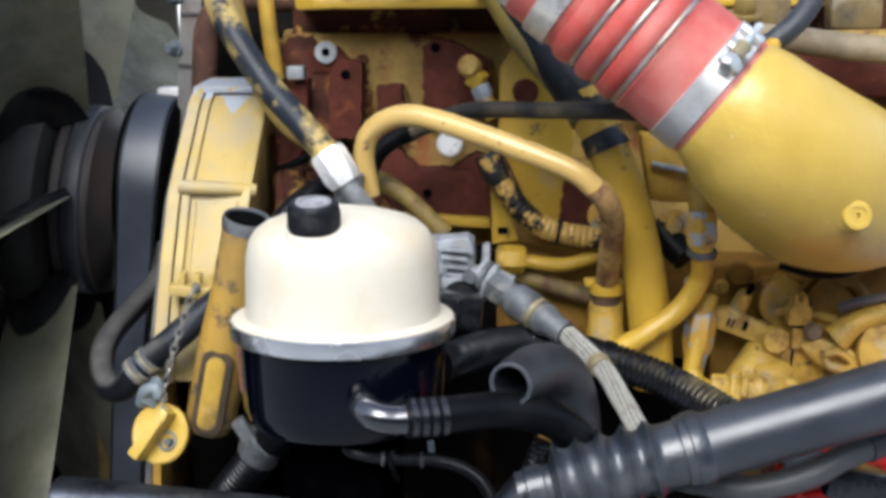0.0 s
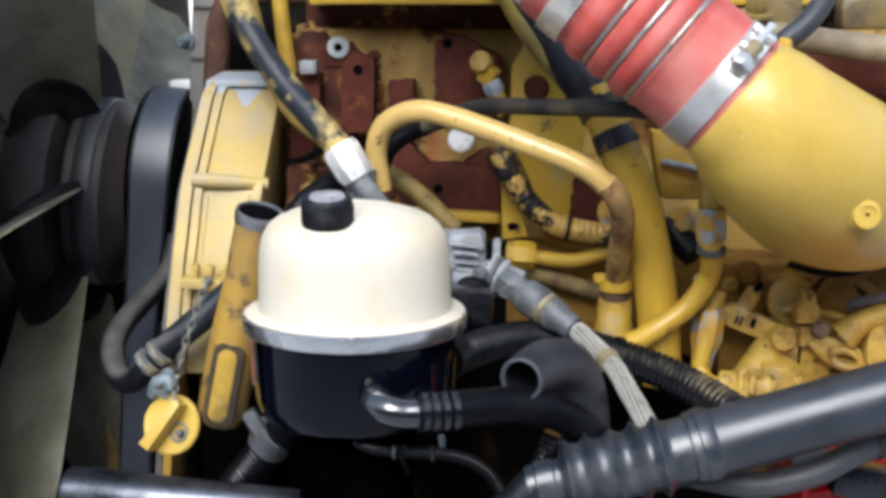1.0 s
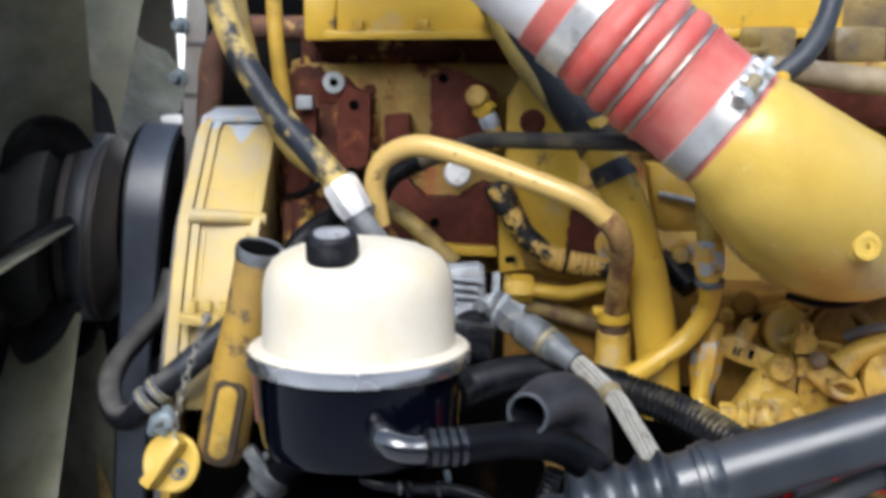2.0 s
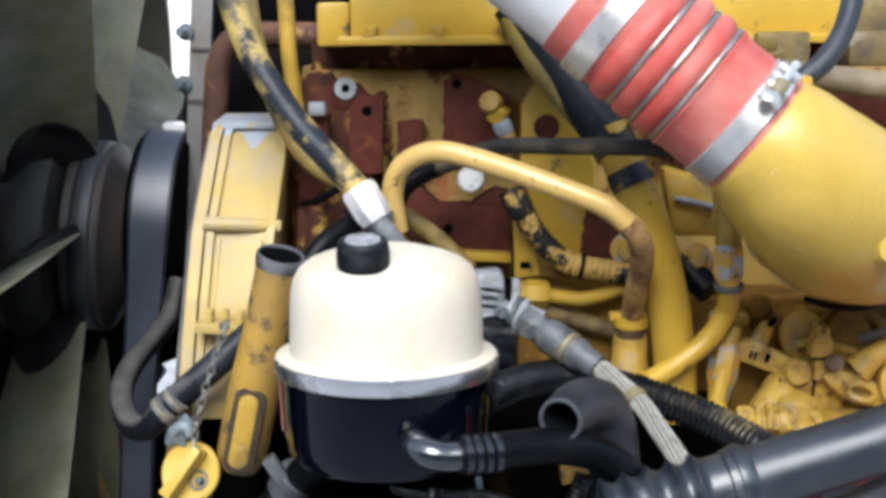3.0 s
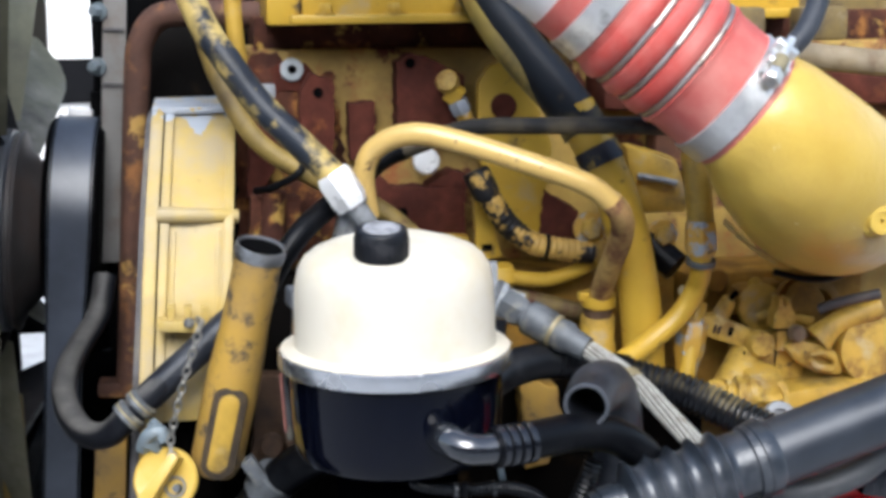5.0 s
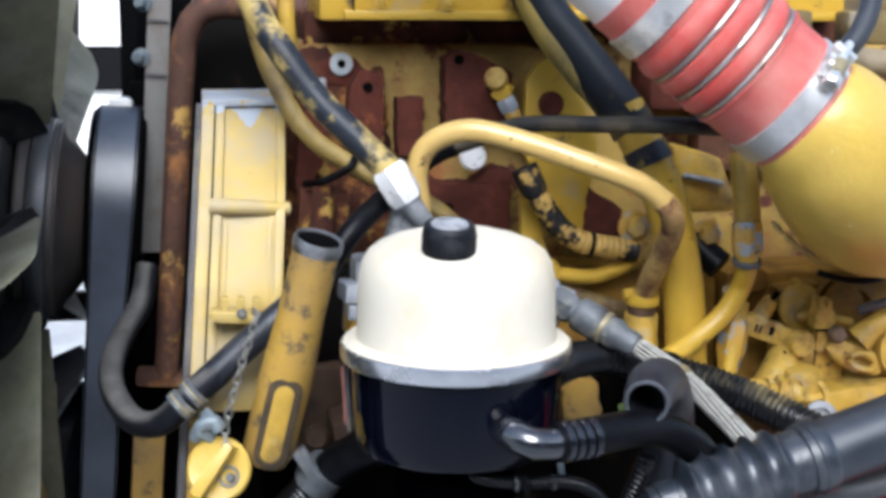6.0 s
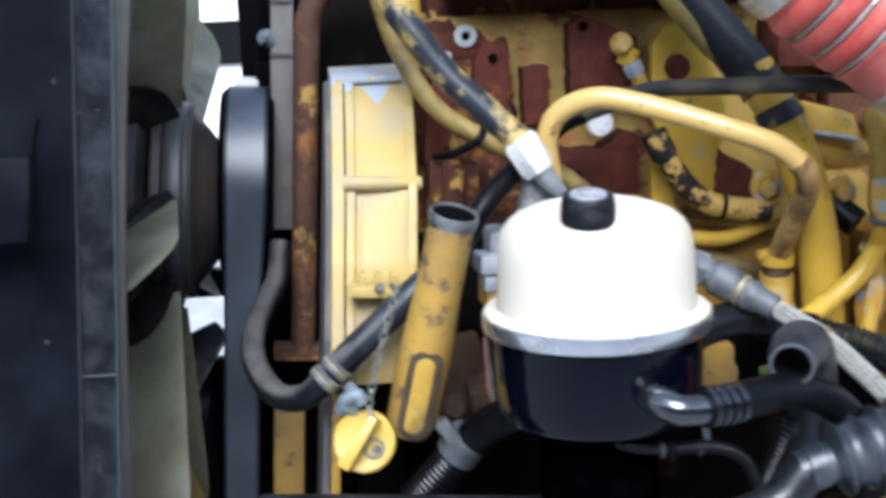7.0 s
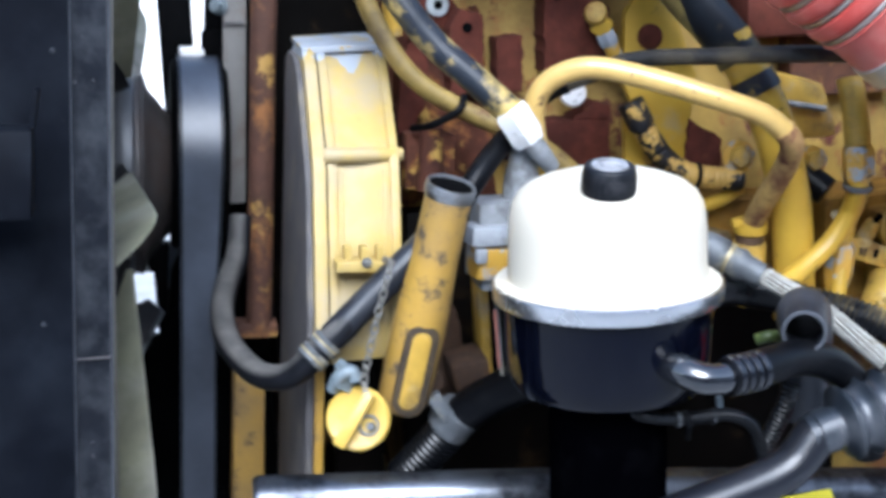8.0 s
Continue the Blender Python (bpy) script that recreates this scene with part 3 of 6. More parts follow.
washer = part("washer", lathe([(0.0105, 0), (0.0105, 0.003), (0.0095, 0.0038), (0.0042, 0.0038), (0.0035, 0.001)], (-0.0472, 0.3262, 1.4022), (0, -1, 0), 28), washer_grey, engine, "pale plated washer")
part("stud", lathe([(0.0036, 0), (0.0036, 0.003), (0.0018, 0.0034), (0.0012, 0.001)], (-0.0472, 0.3242, 1.4022), (0, -1, 0), 12), shade_iron, washer)
part("plug", lathe([(0.0125, 0), (0.0125, 0.004), (0.0105, 0.0065), (0, 0.0072)], (0.0702, 0.2970, 1.3186), (0, -1, 0), 24), zinc, engine, "bright round core plug")
part("boss_block", box((-0.0721, 0.3000, 1.3850), (0.016, 0.02, 0.012), bevel=0.002), alu_dull, engine)

# flat yellow bracket plate with a rusted round bolt
plate = part("bracket_plate", slab([(0.1168, 0.285, 1.3888), (0.1276, 0.285, 1.405), (0.1583, 0.285, 1.411), (0.1766, 0.283, 1.3527), (0.1851, 0.283, 1.331), (0.172, 0.277, 1.246), (0.1485, 0.277, 1.2491), (0.1277, 0.281, 1.296), (0.1147, 0.283, 1.3246)], (0, 0.012, 0), 0.002), yellow, engine)
part("rust_bolt", lathe([(0.0118, 0), (0.0118, 0.003), (0.009, 0.006), (0, 0.0066)], (0.1396, 0.2845, 1.3675), (0, -1, 0), 24), rust, plate, "rusted round bolt head")
# yellow lug under the sleeve, with square eyes
part("clip_lug", slab([(0.1075, 0.2620, 1.2986), (0.1198, 0.2620, 1.2985), (0.1265, 0.2600, 1.2573), (0.1332, 0.2600, 1.2338), (0.1095, 0.2600, 1.2301)], (0, 0.01, 0)), yellow, engine)
part("lug_eye", box((0.1188, 0.2590, 1.2429), (0.009, 0.003, 0.006), bevel=0.001), shade_iron, engine)

# side casting under the pads, and the ledge behind the hoses
part("lower_casting", slab([(0.1138, 0.2850, 1.2212), (0.3007, 0.2700, 1.2080), (0.3032, 0.2700, 1.1166), (0.1137, 0.2850, 1.1343)], (0, 0.06, 0), 0.005), amber_grime_shade, engine)
# lower side behind the hoses, its shade carried by the near-black colour
part("shaded_lower_side", slab([(-0.0895, 0.2960, 1.2194), (0.1245, 0.2960, 1.2192), (0.1246, 0.2960, 1.1370), (0.3395, 0.2960, 1.1040), (0.3536, 0.2960, 0.6608), (-0.1060, 0.2960, 0.6544)], (0, 0.03, 0), 0.005), oily, engine, "oily lower side, near-black with the bay's shade in its colour")
part("ledge", slab([(0.0138, 0.2840, 1.2547), (0.1075, 0.2840, 1.2492), (0.1075, 0.2840, 1.2407), (0.0137, 0.2840, 1.2451)], (0, 0.05, 0), 0.002), yellow, engine)
part("cross_pipe", tube([(0.1240, 0.2620, 1.2044), (0.1655, 0.2600, 1.1915), (0.2069, 0.2580, 1.1787)], 0.008, 12), yellow_drab, engine)

part("lower_boss", box((-0.0520, 0.2280, 1.0890), (0.034, 0.04, 0.030), (8, -10, 0), 0.006), brown_web, engine)

part("side_web", slab(ragged([(0.1504, 0.2620, 1.1150), (0.1862, 0.2620, 1.1086), (0.1913, 0.2620, 1.0654), (0.1776, 0.2620, 1.0331), (0.1548, 0.2620, 1.0293)], 0.008, 0.002, 9), (0, 0.03, 0), 0.003), yellow_tube, engine, "grimy yellow web")

part("bracket_web", slab(ragged([(-0.0900, 0.2450, 1.1400), (-0.0560, 0.2450, 1.1400), (-0.0500, 0.2450, 1.1000), (-0.0520, 0.2450, 1.0560), (-0.0980, 0.2450, 1.0560)], 0.008, 0.002, 11), (0, 0.02, 0), 0.003), brown_web, engine, "grimy brown bracket web")
part("web_boss", lathe([(0.011, 0), (0.011, 0.010), (0.009, 0.012), (0, 0.012)], (-0.0800, 0.2440, 1.0760), (-0.1, -1, 0.2), 20), brown_web, engine)
part("upright_rib", slab([(-0.0400, 0.2300, 1.1900), (-0.0310, 0.2300, 1.1900), (-0.0270, 0.2300, 1.0700), (-0.0370, 0.2300, 1.0700)], (0, 0.03, 0), 0.003), yellow_dirty, engine)

# gear housing: a band-shaped case that curves back at its top
def case_profile(x, grow, low):
    prof = [(0.40, 1.340), (0.395, 1.362), (0.375, 1.369), (0.345, 1.368), (0.322, 1.364), (0.302, 1.354), (0.232, 1.283), (0.226, 1.272), (0.208, 1.22), (0.192, 1.16), (0.186, (1.15 + low) / 2), (0.186, low), (0.40, low)]
    cy = 0.42
    return [(x + (z - 1.25) * 0.075, y + (y - cy) / abs(y - cy + 1e-6) * grow, z + (grow if z > 1.2 else 0)) for y, z in prof]


def case(x0, x1, grow, bevel=0.003, low=1.12):
    a, b = case_profile(x0, grow, low), case_profile(x1, grow, low)
    bm = bmesh.new()
    va, vb = [bm.verts.new(p) for p in a], [bm.verts.new(p) for p in b]
    n = len(a)
    faces = [bm.faces.new(va), bm.faces.new(vb[::-1])] + [bm.faces.new((va[k], vb[k], vb[(k + 1) % n], va[(k + 1) % n])) for k in range(n)]
    bmesh.ops.recalc_face_normals(bm, faces=faces)
    return bevelled(bm, faces, bevel)


housing = thing("gear_housing", (-0.14, 0.35, 0.86), "pale yellow engine gear housing, paint chipped at the top", "gear housing")
flaked_cover = flaked("yellow_paint_flaked", yellow_cover, (0.33, 0.36, 0.40), 1.361, -0.132, 0.011, 0.017, (-0.14, 0.35, 0.86))
part("case", case(-0.162, -0.112, 0.0), flaked_cover, housing)
part("rear_rim", case(-0.116, -0.108, 0.003, 0.0015), flaked_cover, housing)
part("front_rim", case(-0.1815, -0.1705, 0.004, 0.0015), flaked_cover, housing)
part("lower_flange", case(-0.180, -0.172, -0.004, 0.0015, 0.86), yellow_tube, housing, "grimy lower flange")
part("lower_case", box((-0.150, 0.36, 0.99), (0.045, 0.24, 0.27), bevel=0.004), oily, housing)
part("top_rim", slab([(-0.1730, 0.316, 1.3650), (-0.1010, 0.316, 1.3650), (-0.1010, 0.400, 1.3690), (-0.1730, 0.400, 1.3690)], (0, 0, 0.0058), 0.0015), flaked_cover, housing, "bare grey top rim")
part("gasket", case(-0.1705, -0.1692, 0.0022, 0), shade_iron, housing, "dark gasket line")
part("gasket_rim", case(-0.1692, -0.1615, 0.003, 0.001), flaked_cover, housing)
part("front_face", case(-0.1875, -0.1805, -0.006, 0.002, 0.86), case_grey, housing, "dusty grey front face")
part("rib", tube([(-0.1689, 0.2300, 1.2876), (-0.1438, 0.2280, 1.2869), (-0.1023, 0.2360, 1.2835)], [0.0068, 0.0066, 0.0060], 10, 4), yellow_cover, housing)
for x0, x1 in ((-0.158, -0.154), (-0.121, -0.117)):
    part("panel_ridge", slab([(x0, 0.2245, 1.275), (x1, 0.2245, 1.275), (x1 - 0.006, 0.1965, 1.185), (x0 - 0.006, 0.1965, 1.185)], (0, 0.012, 0), 0.001), yellow_cover, housing)
lug = part("lug", box((-0.1471, 0.1840, 1.2032), (0.048, 0.02, 0.009), (0, 4, 0), 0.002), yellow_cover, housing)
for at in ((-0.1599, 0.1860, 1.2115), (-0.1466, 0.1860, 1.2105), (-0.1333, 0.1860, 1.2096)):
    part("tooth", box(at, (0.006, 0.014, 0.016), (0, 4, 0), 0.001), yellow_cover, lug)
part("lug_screw", bolt((-0.1457, 0.1740, 1.2070), (0, -1, 0), 0.0030, 0.004), steel_grey, lug)

# oil filler tube, with its cap hanging on a chain
filler = thing("oil_filler_tube", (-0.1306, 0.1350, 1.0933), "yellow oil filler tube with a bare steel mouth, cap off", "filler tube")
TOP, LOW = Vector((-0.0883, 0.1080, 1.2767)), Vector((-0.1283, 0.1300, 1.1024))
down = (LOW - TOP).normalized()
bm = lathe([(0.0150, 0.018), (0.0184, 0.004), (0.0185, 0.06), (0.0205, 0.09), (0.0215, 0.12), (0.021, 0.176), (0.016, 0.188), (0.004, 0.19)], TOP, down, 28)
part("tube", bm, yellow_tube, filler)
mdown = (down + Vector((0.0, 0.09, 0.0))).normalized()
bm = lathe([(0.0166, 0.014), (0.0168, 0.001), (0.0174, -0.0035), (0.0190, -0.004), (0.0200, -0.001), (0.0198, 0.004), (0.0186, 0.008)], TOP, mdown, 36)
bm.faces.ensure_lookup_table()
part("mouth_ring", bm, mouth_steel, filler, "bare steel mouth")
# flat disc near the lip, its black paints the shade inside the bore
part("bore", lathe([(0.0171, -0.0018), (0.0171, -0.0008), (0, -0.0008)], TOP, mdown, 28), shade_iron, filler, "near-black disc in place of the bore's dark inside")
recess_brown = mat("brown_grime_shade", (0.06, 0.04, 0.02), 0.7, vary=0.4, scale=50, stains=[((0.02, 0.015, 0.01), 40, 0.42, 0.1, 0.7)], bump=0.2)
# elongated recess at the foot of the tube: a brown slab paints its shade and grime
side = Vector((0.0, -1.0, 0.0))
across = down.cross(side).normalized()
front = across.cross(down).normalized()
if front.y > 0:
    front = -front
foot = TOP + down * 0.146 + front * 0.0212
def pill(shift, wide, long, lift):
    """An oval outline on the tube's foot."""
    out = []
    for k in range(28):
        a = 2 * math.pi * k / 28
        out.append(foot + front * lift + across * (wide * math.cos(a) + shift) + down * (wide * math.sin(a) + (long if math.sin(a) > 0 else -long)))
    return out


part("recess", slab(pill(0.0, 0.0138, 0.026, 0.0), tuple(-front * 0.010), 0.003), recess_brown, filler, "oval recess, its shade and grime painted brown")
part("recess_web", slab(pill(0.0008, 0.0084, 0.0255, 0.0008), tuple(-front * 0.008), 0.0025), yellow_dirty, filler)

cap = thing("filler_cap", (-0.1688, 0.1240, 1.0693), "yellow oil filler cap with a bar grip, hanging on a chain", "filler cap")
CC = Vector((-0.1662, 0.1200, 1.0941))
cax = Vector((-0.22, -0.90, 0.33)).normalized()
part("disc", lathe([(0.021, 0), (0.0245, 0.002), (0.0255, 0.004), (0.0255, 0.008), (0.0235, 0.0095), (0.018, 0.0085), (0.008, 0.0075), (0, 0.0075)], CC, cax, 36), yellow_cast, cap)
gx = Vector((0.55, 0.0, 0.84))
gx = (gx - cax * gx.dot(cax)).normalized()
gy = cax.cross(gx)
g0 = CC + cax * 0.007 + gy * 0.001 - gx * 0.001
part("grip", slab([g0 + gx * 0.023 + gy * 0.004, g0 + gx * 0.023 - gy * 0.004, g0 - gx * 0.0245 - gy * 0.0055, g0 - gx * 0.0245 + gy * 0.0055], tuple(cax * 0.019), 0.0018), yellow_cast, cap)
bm = bmesh.new()
bmesh.ops.create_cone(bm, segments=12, radius1=0.004, radius2=0.003, depth=0.008, cap_ends=True, matrix=aim(CC + cax * 0.010 - gy * 0.012, cax))
part("rivet", bm, steel_grey, cap)

bm = bmesh.new()
m = aim(CC + cax * 0.0095 - gy * 0.010, cax)
rings(bm, [m @ Vector((0.0075 * math.cos(a), 0.0075 * math.sin(a), 0)) for a in (2 * math.pi * k / 20 for k in range(21))], [0.0014] * 21, 8, False)
part("eye_ring", bm, chain_mat, cap, "steel eye for the chain")

chain = thing("chain", (-0.1396, 0.1220, 1.1829), "thin dull steel chain holding the filler cap", "chain")
line, _ = even(curve_points([(-0.1362, 0.1180, 1.2190), (-0.1400, 0.1150, 1.2053), (-0.1475, 0.1120, 1.1841), (-0.1542, 0.1080, 1.1627), (-0.1598, 0.1070, 1.1427), (-0.1627, 0.1080, 1.1288), (-0.1615, 0.1000, 1.1153)]), 0.0068)
for i in range(len(line) - 1):
    c, ax = (line[i] + line[i + 1]) / 2, (line[i + 1] - line[i]).normalized()
    s = ax.cross(Vector((0, 1, 0)) if i % 2 else Vector((0.7, 0.3, 0.1))).normalized()
    pts = [c + ax * 0.0048 * math.cos(a) + s * 0.0027 * math.sin(a) for a in (2 * math.pi * k / 12 for k in range(12))]
    bm = bmesh.new()
    rings(bm, pts + [pts[0]], [0.00085] * 13, 6, False)
    part("link", bm, chain_mat, chain)

part("anchor", box((-0.1362, 0.1260, 1.2190), (0.005, 0.016, 0.005), (0, 20, 10), 0.001), chain_mat, chain, "small anchor lug")

# ---- power steering reservoir ----
res = thing("fluid_reservoir", (0, 0, 0.93), "steering fluid reservoir, cream plastic dome on a gloss black can", "reservoir")
part("can", lathe([(0.0, 1.145), (0.045, 1.1453), (0.062, 1.1462), (0.0692, 1.1490), (0.0724, 1.1545), (0.0738, 1.163), (0.0748, 1.185), (0.0755, 1.212), (0.0755, 1.2140)], seg=64), gloss_black, res, "gloss black painted can")
part("pedestal", lathe([(0.043, 0.93), (0.043, 1.146)], seg=40), shade_black, res, "black mounting pedestal")
ring = part("clamp_ring", lathe([(0.0740, 1.2135), (0.0815, 1.2128), (0.0823, 1.2140), (0.0823, 1.2238), (0.0817, 1.2243), (0.074, 1.2243)], seg=72), alu, res, "brushed aluminium ring")
part("dome_lip", lathe([(0.0735, 1.2244), (0.0800, 1.2244), (0.0808, 1.2249), (0.0802, 1.2256), (0.0765, 1.2260), (0.071, 1.2275)], seg=72), dome_mat, res)
part("dome", lathe([(0.0712, 1.226), (0.0706, 1.235), (0.0700, 1.258), (0.0693, 1.271), (0.0672, 1.281), (0.0628, 1.2885), (0.0560, 1.2940), (0.0450, 1.2985), (0.0300, 1.3025), (0.0150, 1.3045), (0, 1.3050)], seg=72), dome_mat, res, "cream translucent plastic dome")
CAP, CAPX = Vector((-0.0138, -0.0435, 1.2990)), Vector((0.0, -0.18, 1.0)).normalized()
capb = part("screw_cap", lathe([(0.0172, -0.004), (0.0180, -0.002), (0.0179, 0.0115), (0.0175, 0.0150), (0.0163, 0.0167), (0.0140, 0.0172), (0.0130, 0.0165), (0, 0.0165)], CAP, CAPX, 48), cap_black, res, "black screw cap")
capm = aim(CAP, CAPX)
for k in range(30):
    a = 2 * math.pi * k / 30
    bm = box((0.0178, 0.0, 0.0045), (0.0012, 0.0016, 0.012), bevel=0)
    bm.transform(capm @ Matrix.Rotation(a, 4, "Z"))
    part("knurl", bm, cap_black, capb)
part("neck", lathe([(0.0215, -0.018), (0.0205, -0.004), (0.0195, -0.0028), (0.015, -0.0025)], CAP, CAPX, 40), dome_mat, res)
part("cap_disc", lathe([(0.0126, 0.0166), (0.0124, 0.0176), (0.0100, 0.0180), (0.0090, 0.0180), (0.0085, 0.0171), (0.0066, 0.0171), (0.0060, 0.0183), (0, 0.0185)], CAP, CAPX, 36), cap_top_mat, capb, "dusty grey cap top")
bm = slab([(-0.0765, 0.014, 1.2105), (-0.0690, 0.042, 1.2105), (-0.0660, 0.042, 1.148), (-0.0735, 0.014, 1.155)], (-0.0035, -0.001, 0), 0.001)
part("strap", bm, steel_grey, res, "grey steel strap")
# thin slab coloured as the red reflection beside the strap
part("edge_reflection", slab([(-0.0795, 0.010, 1.205), (-0.0782, 0.0145, 1.205), (-0.0762, 0.0145, 1.160), (-0.0772, 0.010, 1.163)], (-0.002, 0.0, 0), 0.0005), reflection_red, res)
part("foot_plate", box((0.0, 0.02, 1.0), (0.12, 0.09, 0.01), bevel=0.002), satin_black, res)

# ---- hoses and pipes ----
def hose(name, pts, r, material, label, category="hose", ribs=None, **kw):
    ob = thing(name, pts[-1], label, category)
    bm = ribbed(pts, r, ribs[0], ribs[1], seg=20) if ribs else tube(pts, r, **kw)
    return ob, part("sheath" if category == "hose" else "pipe", bm, material, ob)


# hose sprayed with yellow, with its bright nut
h, _ = hose("pressure_hose", [(-0.1623, 0.2900, 1.5697), (-0.1531, 0.2500, 1.5224), (-0.1275, 0.2200, 1.4517), (-0.1079, 0.2000, 1.4185), (-0.0813, 0.1870, 1.3809), (-0.0521, 0.1680, 1.3514), (-0.0262, 0.1520, 1.3252)], 0.0118, rubber_over, "black hose with yellow overspray and a bright plated nut")
a, b = Vector((-0.0285, 0.1520, 1.3290)), Vector((-0.0120, 0.1500, 1.3015))
part("nut", hexagon(a, b - a, 0.0154, (b - a).length, turn=0.15), zinc, h, "bright plated hexagonal nut")
part("tail", tube([tuple(b - (b - a) * 0.1), (-0.0041, 0.1500, 1.2919), (0.0070, 0.1550, 1.2783)], [0.0095, 0.0085, 0.0070], 16), alu_dull, h, "dull grey hose tail")

ob = thing("steering_pump", (0.0241, 0.2000, 1.1968), "grey cast aluminium pump body behind the reservoir", "pump")
part("outlet", lathe([(0.015, 0), (0.015, 0.03), (0.012, 0.045), (0.012, 0.070)], (-0.0175, 0.1700, 1.2380), (0.10, 0, 1), 20), alu_dull, ob)
part("body", box((0.02, 0.175, 1.215), (0.15, 0.04, 0.075), (0, 0, 0), 0.006), alu_dull, ob)
part("top_block", slab([(0.0644, 0.1500, 1.2535), (0.0905, 0.1500, 1.2564), (0.0943, 0.1500, 1.2404), (0.0644, 0.1500, 1.2389)], (0, 0.03, 0), 0.003), pump_cast, ob)
part("mid_block", slab([(0.0644, 0.1450, 1.2375), (0.0857, 0.1450, 1.2390), (0.0867, 0.1450, 1.2264), (0.0644, 0.1450, 1.2245)], (0, 0.03, 0), 0.003), pump_cast, ob)
part("low_block", slab([(0.0669, 0.1380, 1.2235), (0.0848, 0.1380, 1.2269), (0.0980, 0.1380, 1.2308), (0.0980, 0.1380, 1.2173), (0.0678, 0.1380, 1.2134)], (0, 0.03, 0), 0.003), pump_cast, ob)
part("screw", bolt((0.0904, 0.1370, 1.2238), (0.1, -1, 0.1), 0.0045, 0.006), steel_grey, ob)
part("seal_housing", lathe([(0.016, 0), (0.016, 0.018), (0.013, 0.024), (0, 0.026)], (0.0820, 0.1500, 1.2039), (0.1, -1, 0.15), 26), rubber, ob, "black seal housing")
part("stay", slab([(0.1011, 0.1600, 1.2477), (0.1078, 0.1600, 1.2487), (0.1068, 0.1500, 1.2064), (0.0992, 0.1500, 1.2049)], (0, 0.012, 0), 0.002), alu_dull, ob)
part("port", lathe([(0.017, 0), (0.017, 0.014), (0.014, 0.016), (0.014, 0.03)], (0.0965, 0.1550, 1.2214), (0.85, -0.2, -0.35), 24), pump_cast, ob)
part("side_block", box((-0.0490, 0.1600, 1.2265), (0.034, 0.03, 0.016), (0, 4, 8), 0.003), pump_cast, ob)
part("side_body", box((-0.0470, 0.1620, 1.2030), (0.029, 0.03, 0.026), (0, 4, 8), 0.003), chipped, ob, "yellow block with flaked paint")
part("side_tab", box((-0.0570, 0.1450, 1.2120), (0.010, 0.008, 0.012), (0, 4, 8), 0.002), pump_cast, ob)
for k in range(4):
    part("fin", box((0.0765 + 0.0012 * k, 0.1425, 1.2475 - 0.0072 * k), (0.024 - 0.002 * k, 0.010, 0.0026), (6, 6, 4), 0.0008), pump_cast, ob)
part("flange_washer", lathe([(0.0150, 0), (0.0158, 0.001), (0.0158, 0.004), (0.0150, 0.005)], (0.1015, 0.1500, 1.2215), (0.85, -0.35, -0.30), 24), steel_grey, ob)
part("cable_box", box((0.0763, 0.1100, 1.2036), (0.05, 0.03, 0.028), (0, 5, 0), 0.004), satin_black, ob)

# arched yellow coolant pipe in its socket
h, _ = hose("arched_pipe", [(0.0043, 0.1880, 1.2863), (0.0005, 0.1830, 1.3210), (0.0097, 0.1750, 1.3444), (0.0361, 0.1600, 1.3569), (0.0715, 0.1470, 1.3515), (0.1289, 0.1250, 1.3333), (0.1716, 0.1170, 1.3168), (0.1934, 0.1170, 1.3004)], 0.0092, yellow_pipe, "yellow arched steel pipe with rust freckles", "pipe", seg=22)
part("rusted_leg", tube([(0.1906, 0.1165, 1.3032), (0.2010, 0.1215, 1.2908), (0.2085, 0.1440, 1.2690), (0.2098, 0.1840, 1.2320), (0.2102, 0.2160, 1.1990)], 0.0099, 22), pipe_rusted, h, "rust-streaked lower leg")
soc = Vector((0.2102, 0.2150, 1.2035))
part("socket_collar", lathe([(0.0115, -0.002), (0.0150, -0.002), (0.0155, 0.002), (0.0155, 0.008), (0.013, 0.010)], soc, (0, 0.1, -1), 28), yellow, h)
part("socket_seal", lathe([(0.0125, 0.008), (0.0128, 0.012), (0.0128, 0.021)], soc, (0, 0.1, -1), 24), brown_web, h, "grimy brown seal band")
part("socket", lathe([(0.0145, 0.018), (0.0155, 0.022), (0.0155, 0.040), (0.017, 0.046), (0.017, 0.075)], soc, (0, 0.1, -1), 28), yellow_dirty, h)
part("ear", box((0.1955, 0.2120, 1.2050), (0.010, 0.008, 0.008), bevel=0.002), yellow, h)

# thick pipe behind
h, _ = hose("coolant_tube", [(0.1864, 0.2150, 1.3704), (0.2101, 0.2000, 1.3207), (0.2276, 0.1970, 1.2722), (0.2411, 0.2000, 1.2170), (0.2487, 0.2050, 1.1601), (0.2523, 0.2100, 1.1122)], 0.0185, yellow, "thick yellow coolant tube with a black hose joint", "pipe", seg=26)
part("hose_joint", tube([(0.1087, 0.2620, 1.4793), (0.1261, 0.2550, 1.4497), (0.1531, 0.2400, 1.4131), (0.1770, 0.2220, 1.3797), (0.1900, 0.2140, 1.3610), (0.1960, 0.2100, 1.3500)], 0.0205, 24), joint_rubber, h, "blue-black hose joint")
part("painted_sleeve", tube([(0.1077, 0.2560, 1.4694), (0.1235, 0.2480, 1.4376), (0.1480, 0.2320, 1.3988), (0.1649, 0.2220, 1.3700)], [0.0135, 0.0135, 0.0110, 0.0050], 16), sleeve_soft, h)
part("band", tube([(0.2030, 0.2045, 1.3365), (0.2060, 0.2025, 1.3300), (0.2096, 0.2003, 1.3220)], 0.0199, 26, 3), band_torn, h, "torn blue-black band")

